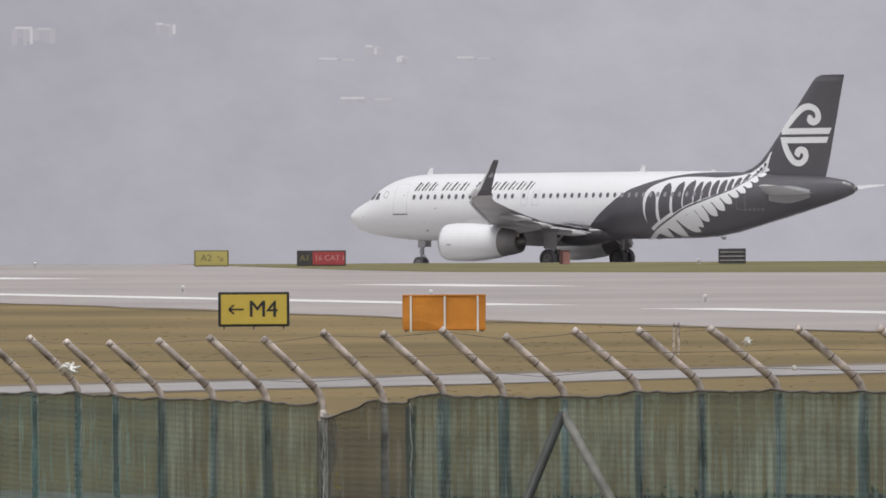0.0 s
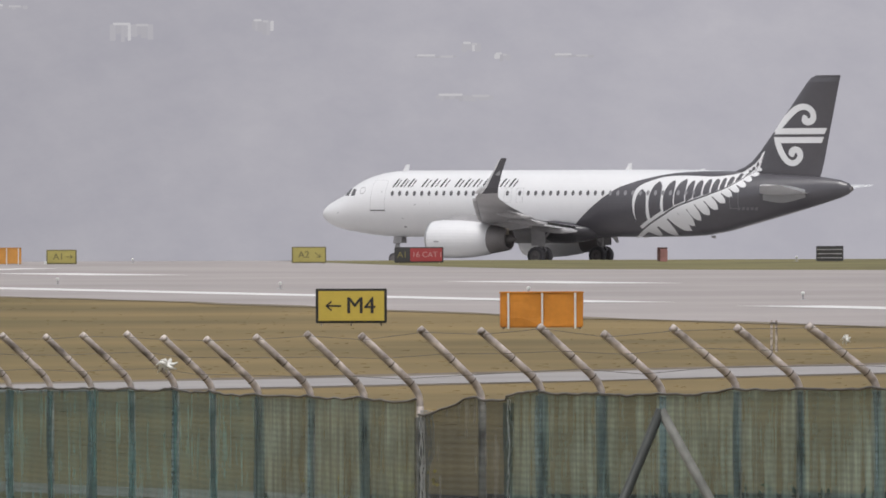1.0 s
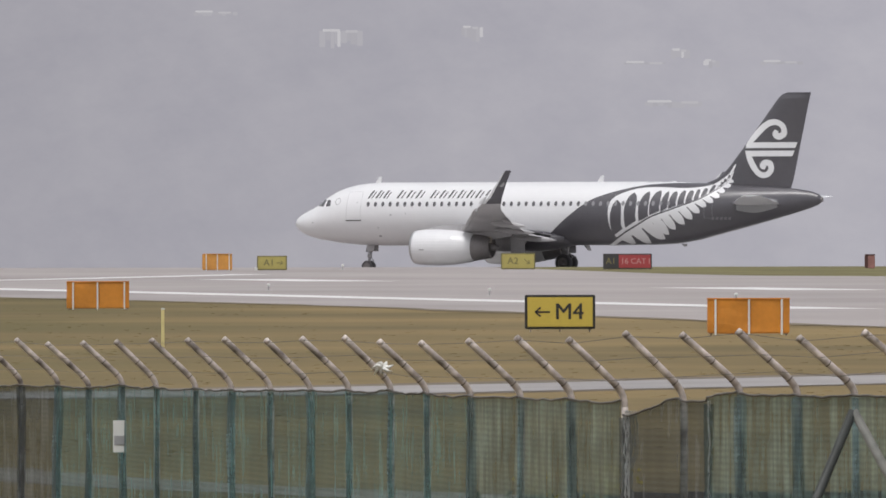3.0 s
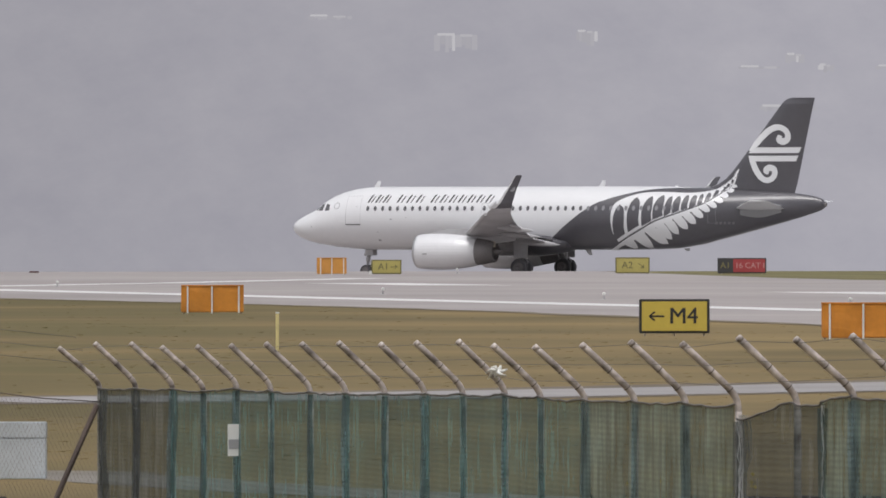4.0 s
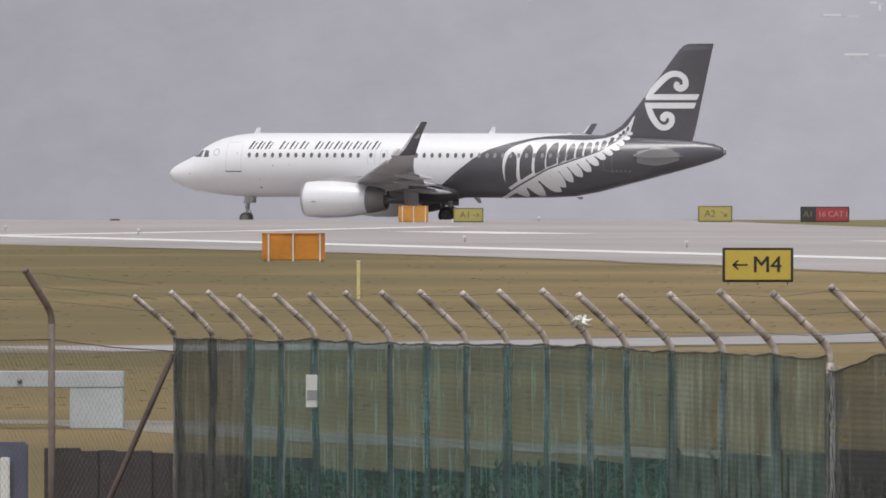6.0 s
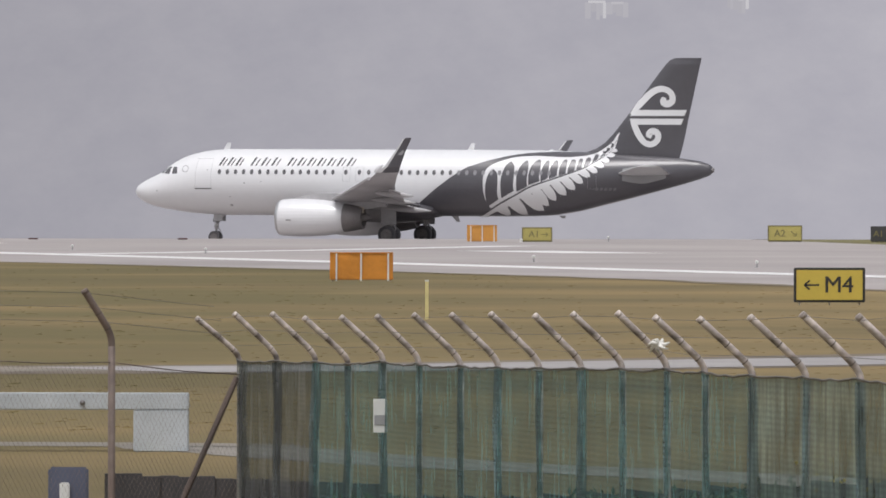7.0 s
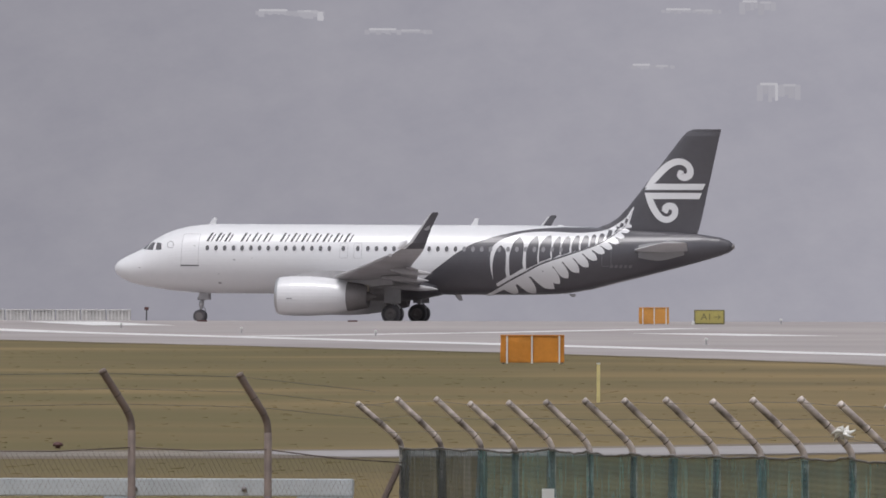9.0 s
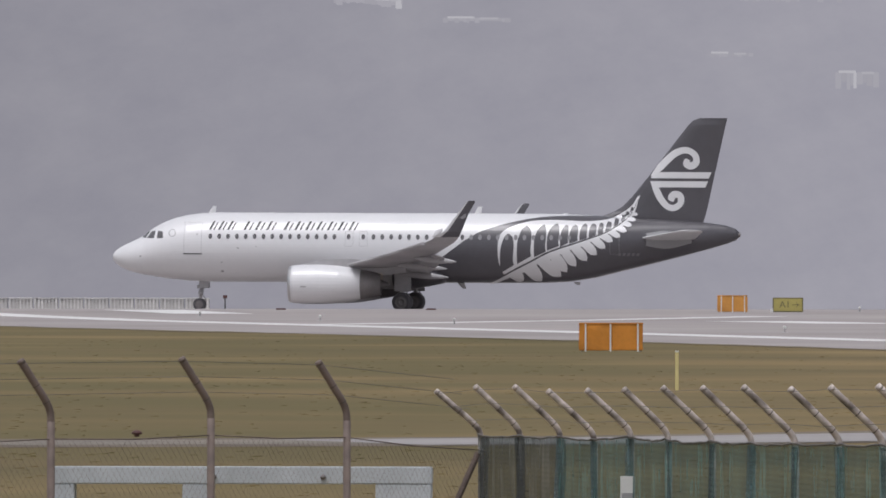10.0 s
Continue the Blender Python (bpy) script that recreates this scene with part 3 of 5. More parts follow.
# white barrier units beyond the aeroplane
for k in range(9):
    b = thing("barrier_unit", "white plastic barrier unit beyond the taxiway", "barrier", "row of white barriers", pose(-53.2 + k * 1.66, 782, ground_z(782)))
    bm = box(1.58, 0.45, 1.04, (0, 0, 0.52), 0.03)
    for v in bm.verts:
        if v.co.z > 0.4:
            v.co.y *= 0.5
    # the shell is coloured greyer to carry the shade between the ribs
    part("shell", bm, GAPSHADE, b, "core coloured grey for the shade between the ribs")
    for q in range(7):
        part("rib", box(0.11, 0.5, 1.0, ((q - 3) * 0.23, 0, 0.51), 0.01), PLASTIC, b)
    part("rail", box(1.6, 0.52, 0.07, (0, 0, 1.02), 0.01), PLASTIC, b)

red_post = thing("marker_post", "small dark red marker post past the barriers", "marker", m=pose(-38.1, 782, ground_z(782)))
part("stem", tube([(0, 0, -0.02), (0, 0, 1.05)], 0.045, 8), DULLBLACK, red_post)
part("head", box(0.27, 0.08, 0.22, (0, 0, 1.12), 0.02), REDDARK, red_post, "dark red square head")

# white concrete beam on two legs, behind the open fence
beam = thing("concrete_beam", "white-painted concrete beam on two broad legs", "barrier", m=pose(-7.0, 150.5, ground_z(150)))
part("top", box(4.68, 0.5, 0.21, (0, 0, 0.635), 0.012), CONCRETE, beam)
part("leg", box(0.69, 0.5, 0.535, (1.99, 0, 0.265), 0.012), CONCRETE, beam)
part("leg", box(0.25, 0.5, 0.535, (-2.2, 0, 0.265), 0.012), CONCRETE, beam)
part("leg", box(0.38, 0.5, 0.535, (-0.55, 0, 0.265), 0.012), CONCRETE, beam)
for q in (-0.35, 1.0):
    part("bolt", tube([(q, -0.28, 0.62), (q, -0.24, 0.62)], 0.035, 8), DARKMETAL, beam)

# dark wall low behind the fence, and a signboard on a white post
dark_wall = thing("dark_wall", "low dark weathered timber wall behind the fence", "wall", m=pose(-3.62, 97, 0))
for k in range(15):
    h = 1.02 + 0.02 * noise.noise(Vector((k * 0.7, 0, 0))) - 0.006 * k
    part("plank", box(0.155, 0.10 + 0.02 * (k % 3), h, (k * 0.15, 0, h / 2), 0.004), DARKWALL, dark_wall)


def shrub(x, y, top, w, seed):
    """A low dense bush of small leaves."""
    rng = random.Random(seed)
    b = thing("shrub", "low dark green shrub behind the shade cloth", "shrub", "shrubs along the fence", pose(x, y, ground_z(y)))
    h = top - ground_z(y)
    bm = bmesh.new()
    for k in range(6):
        a = rng.uniform(0, 6.28)
        tube([(0, 0, 0), (0.2 * w * math.cos(a), 0.2 * math.sin(a), h * 0.45), (0.42 * w * math.cos(a), 0.4 * math.sin(a), h * 0.85)], [0.025, 0.018, 0.008], 5, bm)
    part("stems", bm, RUST, b)
    bm = bmesh.new()
    for k in range(1700):
        q = Vector((rng.gauss(0, 0.30) * w, rng.gauss(0, 0.28), h * (0.15 + 0.85 * rng.random() ** 0.7) * (0.85 + 0.25 * noise.noise(Vector((x + k % 7, y, 0))))))
        r = rng.uniform(0.014, 0.034)
        t = Euler((rng.uniform(0, 6.3), rng.uniform(0, 6.3), rng.uniform(0, 6.3))).to_matrix()
        bm.faces.new([bm.verts.new(q + t @ Vector(c) * r) for c in ((-1, 0, 0), (0, -0.5, 0.1), (1.2, 0, 0), (0, 0.5, 0.1))])
    part("leaves", bm, LEAF, b, smooth=False)
    if seed in (29, 31, 32):
        bm = bmesh.new()
        for k in range(26):
            q = Vector((rng.gauss(0, 0.2) * w, -0.35, h * rng.uniform(0.85, 1.12)))
            bm.faces.new([bm.verts.new(q + Vector(c) * 0.015) for c in ((-1, 0, 0), (0, 0, -1), (1, 0, 0), (0, 0, 1))])
        part("flowers", bm, FLOWER, b, "small yellow flowers", False)


board = thing("signboard", "blue-grey signboard on a white post", "sign", m=pose(-4.12, 100, 0))
part("panel", box(0.34, 0.03, 0.72, (0, 0.05, 0.64), 0.02), BLUEGREY, board)
part("post", box(0.085, 0.06, 0.87, (-0.03, 0, 0.435), 0.01), WHITEPOST, board)


# ---- boundary fence
POST_X = [-2.434, -2.109, -1.789, -1.522, -1.246, -0.973, -0.669, -0.402, -0.12, 0.155, 0.413, 0.685, 0.905, 1.172, 1.462, 1.746, 2.026, 2.359, 2.674, 2.982, 3.285, 3.656, 3.957, 4.327, 4.729, 5.11]
TOPS = [(0, 2.038), (2, 2.076), (3, 2.076), (4, 2.118), (6, 2.132), (8, 2.164), (11, 2.23), (13, 2.234), (16, 2.275), (17, 2.294), (18, 2.333), (20, 2.346), (21, 2.382), (23, 2.405), (25, 2.41)]
ARM_OUT = [0.317, 0.315, 0.317, 0.313, 0.293, 0.291, 0.318, 0.313, 0.322, 0.30, 0.314, 0.307, 0.305, 0.319, 0.329, 0.337, 0.334, 0.347, 0.345, 0.348, 0.325, 0.353, 0.342, 0.369, 0.351, 0.35]
ARM_RISE = [0.315, 0.347, 0.345, 0.331, 0.312, 0.328, 0.348, 0.349, 0.355, 0.339, 0.343, 0.344, 0.331, 0.337, 0.352, 0.371, 0.362, 0.387, 0.346, 0.366, 0.328, 0.33, 0.325, 0.329, 0.332, 0.335]


def post_place(i):
    return POST_X[i], 90.9 - 1.494 * i if i <= 16 else 67.0 - 0.69 * (i - 16), curve_at(TOPS, i)


def fence_post(x, y, top, group, mat=GALV, rise=0.33, out=0.35, r=0.022):
    """A pipe post whose upper end bends over to carry the wires."""
    g = ground_z(y)
    p = thing("fence_post", "galvanised pipe fence post with a bent-over top", "post", group, pose(x, y, 0))
    part("shaft", tube([(0, 0, g - 0.2), (0, 0, top - 0.04)], r * 1.05, 10), mat, p)
    pts = smooth_curve([(0, 0, top - 0.06), (-out * 0.025, 0, top + rise * 0.06), (-out * 0.15, -0.02, top + rise * 0.25), (-out * 0.39, -0.05, top + rise * 0.47), (-out * 0.7, -0.085, top + rise * 0.74), (-out, -0.12, top + rise)], 16)
    part("arm", tube(pts, r, 10), mat, p)
    for q in (6, 10):
        a, b = pts[q], pts[q + 1]
        part("tie", tube([a, a + (b - a).normalized() * 0.006], r * 1.08, 10), TIE, p, "dark twisted wire tie")
    e = pts[-1]
    d = (pts[-1] - pts[-2]).normalized()
    part("cap", tube([e - d * 0.012, e + d * 0.016], [r * 1.03, r * 1.0], 10), mat, p)
    return p


random.seed(5)
places = [post_place(i) for i in range(len(POST_X))]
for i, (x, y, top) in enumerate(places):
    fence_post(x, y, top, "bent fence posts", GALV, ARM_RISE[i], ARM_OUT[i])

# shrubs behind the fence
for i in range(2, len(places) - 1):
    x, y, top = places[i]
    for q in (0.0, 0.5):
        d = y + 6.5 - q * (y - places[i + 1][1]) + (i > 13) * 2.0
        u = 20000 * (x / y + q * (places[i + 1][0] / places[i + 1][1] - x / y))
        v = 442 - 34 * max(0.0, min(1.0, (u + 100) / 600)) + 10 * noise.noise(Vector((i * 0.9 + q, 3.3, 0)))
        shrub(u * d / 20000, d, 3.38 - (v + 74) * d / 20000, 0.62, i * 2 + int(q * 2))

    # the wall goes on behind the shrubs
    (xa, ya, _), (xb, yb, _) = places[i], places[i + 1]
    xa, ya, xb, yb = xa * (ya + 8) / ya, ya + 8, xb * (yb + 8) / yb, yb + 8
    h = 3.38 - (447 - 30 * max(0.0, min(1.0, (20000 * x / y + 100) / 600)) + 74) * ya / 20000
    bm = loft([[(x + 3.62, y - 97, ground_z(y)), (x + 3.62, y - 96.9, ground_z(y)), (x + 3.62, y - 96.9, h), (x + 3.62, y - 97, h)] for x, y in ((xa, ya), (xb - 0.02, yb + 0.02))])
    part("wall_panel", bm, DARKWALL, dark_wall, smooth=False)

# shade cloth panels on the wire; the fence turns at the corner post, where the cloth hangs lower
CORNER = 16


def along_fence(q):
    """Foot x, y and the cloth's upper edge, q posts from the open fence."""
    i = min(int(q), len(places) - 2)
    f = q - i
    (xa, ya, za), (xb, yb, zb) = places[i], places[i + 1]
    return xa + (xb - xa) * f, ya + (yb - ya) * f, za + (zb - za) * f


def cloth_top(q, sag):
    f = q - int(q)
    top = along_fence(q)[2] - sag * 2 * f * (1 - f)
    if CORNER < q < CORNER + 0.98:
        top -= 0.085 * max(0.0, 1 - (q - CORNER - 0.12) / 0.62) ** 0.8 if q > CORNER + 0.12 else 0.085
    if CORNER + 1 <= q <= CORNER + 1.44:
        top -= 0.012
    if CORNER + 1.44 < q < CORNER + 2:
        top += 0.012
    return top


BREAKS = [float(i) for i in range(17)] + [17.44] + [float(i) for i in range(18, 26)]
for k, (qa, qb) in enumerate(zip(BREAKS, BREAKS[1:])):
    dark = k in (0, 1, CORNER)
    label = "dark faded shade cloth tied to the fence" if dark else "green woven shade cloth tied to the fence"
    bm = bmesh.new()
    nu, nv = 30, 18
    grid = []
    sag = 0.016 + 0.02 * random.random()
    start = qa + (0.02 if k == CORNER else 0.0)
    end = qb - (0.02 if k == CORNER - 1 else 0.0)
    hem = []
    for a in range(nu + 1):
        q = start + (end - start) * a / nu
        x, y, _ = along_fence(q)
        x, y = x - 0.02, y - 0.06
        top = cloth_top(min(q, qb - 0.001), sag)
        wavy = 0.010 * noise.noise(Vector((q * 7, 1.7, 0)))
        g = ground_z(y)
        col = []
        for b in range(nv + 1):
            v = b / nv
            fold = 0.012 * math.sin(q * 6.28 + v * 0.6) + 0.06 * noise.noise(Vector((q * 4.1, v * 1.3, 0.5))) + 0.03 * noise.noise(Vector((q * 13.0, v * 2.3, 4.5)))
            z = top - (top - g) * v
            z += 0.012 * noise.noise(Vector((q * 6, 7.7, v * 9))) if b else wavy
            deep = 0.035 * noise.noise(Vector((q * 9.0, v * 0.8, 8.1)))
            col.append(bm.verts.new((x + 0.45 * fold * (0.35 + 0.65 * v) * (0 if a in (0, nu) else 1), y + deep, z)))
        grid.append(col)
        hem.append((x, y - 0.03, top + 0.004 + wavy))
    for a, b in zip(grid, grid[1:]):
        for c in range(nv):
            bm.faces.new((a[c], b[c], b[c + 1], a[c + 1]))
    cloth = thing("shade_cloth", label, "fence cloth", "shade cloth panels")
    part("cloth", bm, DARKCLOTH if dark else (CLOTH if k < 13 else OLIVECLOTH), cloth)
    # gathered overlap where the panel is tied round its post, added for the post's dark band
    bm = bmesh.new()
    x0, y0, _ = along_fence(start)
    z0 = cloth_top(start, sag)
    wide, rows = 0.028 + 0.045 * random.random(), []
    shift = wide * 0.6 if k == 0 else 0.0
    for b in range(13):
        v = b / 12
        z = z0 - 0.015 - (z0 - ground_z(y0)) * v
        rows.append([bm.verts.new((x0 - 0.005 + shift + (c / 4 - 0.5) * wide * (1 + 0.35 * noise.noise(Vector((k * 3.1, v * 4, 0.2)))) + 0.02 * noise.noise(Vector((k * 1.7, v * 3, 2.0))), y0 - 0.1 - 0.012 * (c % 2), z)) for c in range(5)])
    for a, b in zip(rows, rows[1:]):
        for c in range(4):
            bm.faces.new((a[c], a[c + 1], b[c + 1], b[c]))
    part("overlap", bm, DARKCLOTH if dark else FOLDSHADE, cloth, "gathered fold of cloth standing in for the post's shade")
    part("hem", tube(hem, 0.0075, 5), WIRE, cloth, "dark wire along the top hem")

# frayed ends of the wire netting, rolled up against the corner post and at the next joint
for q, wide, strands, drop in ((CORNER + 0.03, 0.075, 18, 0.06), (CORNER + 1.42, 0.03, 4, 0.02)):
    fx, fy, fz = along_fence(q)
    frayed = thing("frayed_netting", "pale frayed wire netting bunched at a fence joint", "netting", "frayed netting ends")
    bm = bmesh.new()
    for k in range(strands):
        pts = []
        for b in range(24):
            z = fz - drop - (fz - drop - ground_z(fy)) * b / 23
            pts.append((fx - wide * 0.15 + wide * (k / strands) * (0.8 + 0.3 * math.sin(b * 0.9)) + 0.028 * noise.noise(Vector((k * 2.3, b * 1.9, 0))), fy - 0.12 + 0.015 * noise.noise(Vector((k * 1.3, b * 1.1, 5))), z))
        tube(pts, 0.0020, 3, bm, False)
    part("wire_tangle", bm, PALEWIRE, frayed)["kind"] = "stuff"


def wire_run(points, name, label, radius=0.0017):
    w = thing(name, label, "wire", "fence wires")
    part("strand", tube(points, radius, 5), WIRE, w)


for q in (0.35, 0.66, 0.97):
    pts = [(x - ARM_OUT[i] * q, y - 0.12 * q, top + ARM_RISE[i] * q + random.uniform(-0.008, 0.008)) for i, (x, y, top) in enumerate(places)]
    wire_run(pts, "barbed_wire", "thin barbed wire strung along the bent posts")

# braces of the corner posts
bx, by, bz = places[0]
br = thing("fence_brace", "dark diagonal pipe brace of the corner post", "brace", "fence braces")
part("pipe", tube([(bx - 0.02, by - 0.05, bz - 0.13), (bx - 0.86, by - 0.4, ground_z(by) - 0.02)], 0.023, 8), BROWNPIPE, br)
bx, by, bz = places[20]
for s, mat in ((-1, DIMPIPE), (1, GREYPIPE)):
    br = thing("fence_brace", "diagonal pipe brace of a fence post", "brace", "fence braces")
    run = 0.83 if s < 0 else 1.05
    part("pipe", tube([(bx - 0.04, by - 0.55, bz - 0.08), (bx - 0.04 + s * run, by - 0.85, ground_z(by))], 0.027, 8), mat, br)

# open chain-link fence to the corner
OPEN = [(-6.30, 83.6, 2.20), (-5.24, 85.4, 2.20), (-4.23, 87.2, 2.20), (-3.34, 88.9, 2.16), (-2.434, 90.7, 2.04)]
for x, y, top in OPEN[:-1]:
    fence_post(x, y, top + 0.05, "rusty open-fence posts", RUST, 0.37, 0.195, 0.027)
for (x0, y0, z0), (x1, y1, z1) in zip(OPEN, OPEN[1:]):
    link = thing("chain_link", "rusty chain-link netting between open fence posts", "netting", "chain-link panels")
    bm = bmesh.new()
    length = math.hypot(x1 - x0, y1 - y0)
    ux, uy = (x1 - x0) / length, (y1 - y0) / length
    high = 2.1
    step = 0.07
    for s in (1, -1):
        k = -high
        while k < length:
            a, b = k, k + high
            lo, hi = max(a, 0), min(b, length)
            if hi > lo:
                za, zb = (lo - a), (hi - a)
                if s < 0:
                    za, zb = high - za, high - zb
                def spot(q, z):
                    f = q / length
                    g = (z0 + (z1 - z0) * f) - 0.12 - high
                    return (x0 + ux * q, y0 + uy * q, g + z)
                tube([spot(lo, za), spot(hi, zb)], 0.0008, 3, bm, False)
            k += step
    part("netting", bm, RUST, link)
    part("top_wire", tube([(x0, y0, z0 - 0.11), ((x0 + x1) / 2, (y0 + y1) / 2, (z0 + z1) / 2 - 0.125), (x1, y1, z1 - 0.11)], 0.0045, 5), RUST, link)
for q in (0.4, 0.7, 1.0):
    wire_run([(x - 0.19 * q, y - 0.1 * q, top + 0.05 + 0.36 * q) for x, y, top in OPEN], "barbed_wire", "thin barbed wire along the open fence", 0.002)

# small plate and a rag on the fence
plate = thing("fence_plate", "small white and pink plate tied to the fence", "sign", m=pose(-1.266, 84.7, 1.734))
part("plate", box(0.10, 0.008, 0.24, (0, 0, 0), 0.003), WHITEPOST, plate)
part("band", box(0.085, 0.010, 0.07, (0, -0.004, -0.03), 0.002), STABGREY, plate)
rag = thing("plastic_rag", "torn white plastic caught on a fence post", "litter", m=pose(0.625, 74.2, 2.385))
bm = bmesh.new()
for k in range(7):
    a = k * 0.9
    tube([(0, 0, 0), (0.04 * math.cos(a), 0.02 * math.sin(a * 2), 0.03 * math.sin(a)), (0.075 * math.cos(a + 0.3), 0.03, 0.05 * math.sin(a + 0.5) - 0.01)], [0.016, 0.013, 0.004], 5, bm)
part("shred", bm, RAG, rag)
for x, y, z, k in ((4.17, 62.3, 2.668, 0.36), (4.385, 61.8, 2.53, 0.24)):
    r = copy_thing(rag, pose(x, y, z))
    r.scale = (k, k, k * 1.6)



# ---- the aeroplane. Local space: x towards the tail (0 is 18 m behind the nose), y to starboard, z up from the ground
NOSE = 18.0
BODY = [  # behind the nose, top, bottom, half width
    (-0.20, 3.27, 3.21, 0.03), (-0.16, 3.42, 3.04, 0.20), (-0.05, 3.57, 2.87, 0.39), (0.2, 3.76, 2.67, 0.62), (0.5, 3.93, 2.50, 0.82), (0.9, 4.12, 2.35, 1.05), (1.4, 4.35, 2.22, 1.28),
    (1.75, 4.54, 2.14, 1.41), (2.1, 4.84, 2.10, 1.53), (2.5, 5.10, 2.03, 1.64), (3.0, 5.36, 1.95, 1.75), (3.6, 5.58, 1.88, 1.84), (4.4, 5.77, 1.81, 1.92),
    (5.2, 5.87, 1.77, 1.96), (6.2, 5.92, 1.75, 1.975), (24.0, 5.92, 1.75, 1.975), (26.0, 5.91, 1.77, 1.97), (27.4, 5.88, 1.84, 1.93), (28.9, 5.82, 2.07, 1.82),
    (30.6, 5.74, 2.50, 1.58), (32.3, 5.65, 2.92, 1.28), (34.0, 5.55, 3.36, 0.96), (35.7, 5.42, 3.82, 0.62), (36.8, 5.25, 4.15, 0.40), (37.35, 5.05, 4.36, 0.26), (37.57, 4.86, 4.55, 0.12)]
FIN = [(5.3, 28.4, 35.35), (5.75, 29.25, 35.5), (6.05, 30.05, 35.58), (6.4, 30.6, 35.67), (7.0, 31.17, 35.8), (8.1, 32.05, 36.03), (11.28, 34.5, 36.72), (11.53, 34.76, 36.79), (11.68, 35.15, 36.80)]
EDGE = [(1.7, 17.9), (2.2, 18.5), (3.3, 19.9), (4.2, 21.1), (4.83, 22.1), (5.25, 23.4), (5.6, 24.9), (5.74, 25.9), (5.84, 27.2), (5.93, 29.3)]


def body_at(x):
    return curve_at(BODY, x, 1), curve_at(BODY, x, 2), curve_at(BODY, x, 3)


def fin_half(x, z):
    """Half the fin's thickness at a place, 0 outside it."""
    a, b = curve_at(FIN, z, 1), curve_at(FIN, z, 2)
    q = (x - a) / (b - a)
    if z < FIN[0][0] or q <= 0 or q >= 1:
        return 0.0
    return 0.5 * (0.2969 * math.sqrt(q) - 0.126 * q - 0.3516 * q * q + 0.2843 * q ** 3 - 0.1036 * q ** 4) * (b - a)


def skin(x, z, side, proud):
    """The place on the fuselage's or the fin's side at height z."""
    t, b, w = body_at(x)
    c, h = (t + b) / 2, (t - b) / 2
    q = max(-0.97, min(1.0, (z - c) / h))
    y = w * math.sqrt(1 - q * q)
    if z > 5.3 and x > 29:
        y = max(y, fin_half(x, z))
    return Vector((x - NOSE, side * (y + proud), z))


def ring_point(x, a):
    t, b, w = body_at(x)
    return ((x - NOSE), w * math.sin(a), (t + b) / 2 + (t - b) / 2 * math.cos(a))


def fuselage_shell(front):
    n = 72
    bm = bmesh.new()
    cols = []
    for k in range(n):
        a = 2 * math.pi * k / n
        xe = curve_at(EDGE, 3.835 + 2.085 * math.cos(a))
        if front:
            xs = [p[0] for p in BODY if p[0] <= 6.2]
            xs = xs + [6.2 + (xe - 6.2) * q / 24 for q in range(1, 25)]
        else:
            xs = [xe + (30.6 - xe) * q / 16 for q in range(16)] + [p[0] for p in BODY if p[0] >= 30.6]
        cols.append([bm.verts.new(ring_point(x, a)) for x in xs])
    m = len(cols[0])
    for k in range(n):
        a, b = cols[k], cols[(k + 1) % n]
        for q in range(m - 1):
            bm.faces.new((a[q], b[q], b[q + 1], a[q + 1]))
    bm.faces.new([c[0] for c in cols] if front else [c[-1] for c in cols])
    bmesh.ops.recalc_face_normals(bm, faces=bm.faces)
    return bm


def decal(edge_a, edge_b, n, m, side, proud, bm=None, place=None):
    """A painted shape between two edges in side view, laid on the skin."""
    bm = bm or bmesh.new()
    place = place or skin
    a, b = smooth_curve([(*p, 0) for p in edge_a], n), smooth_curve([(*p, 0) for p in edge_b], n)
    rows = []
    for p, q in zip(a, b):
        rows.append([bm.verts.new(place(p.x + (q.x - p.x) * k / m, p.y + (q.y - p.y) * k / m, side, proud)) for k in range(m + 1)])
    for r, s in zip(rows, rows[1:]):
        for k in range(m):
            f = (r[k], r[k + 1], s[k + 1], s[k])
            bm.faces.new(f if side < 0 else f[::-1])
    return bm


def wing_section(x, y, z, chord, thick, up=(0, 0, 1), n=10):
    """A closed wing profile; up is the way its thickness goes."""
    pts = []
    u = Vector(up)
    for k in range(n + 1):
        s = (1 - math.cos(math.pi * k / n)) / 2
        pts.append((s, 1.0))
    low = [(s, -0.7) for s, _ in pts[-2:0:-1]]
    out = []
    for s, g in pts + low:
        t = 5 * thick * (0.2969 * math.sqrt(s) - 0.126 * s - 0.3516 * s * s + 0.2843 * s ** 3 - 0.1036 * s ** 4)
        out.append(Vector((x - NOSE + s * chord, y, z)) + u * (t * g * chord))
    return out


def revolve(profile, cx, cy, cz, n=36, squash=1.0):
    """A body of revolution about the x axis: (x, radius)."""
    rings = []
    for x, r in profile:
        rings.append([(cx + x, cy + r * math.sin(2 * math.pi * k / n), cz + r * squash * math.cos(2 * math.pi * k / n)) for k in range(n)])
    return loft(rings)


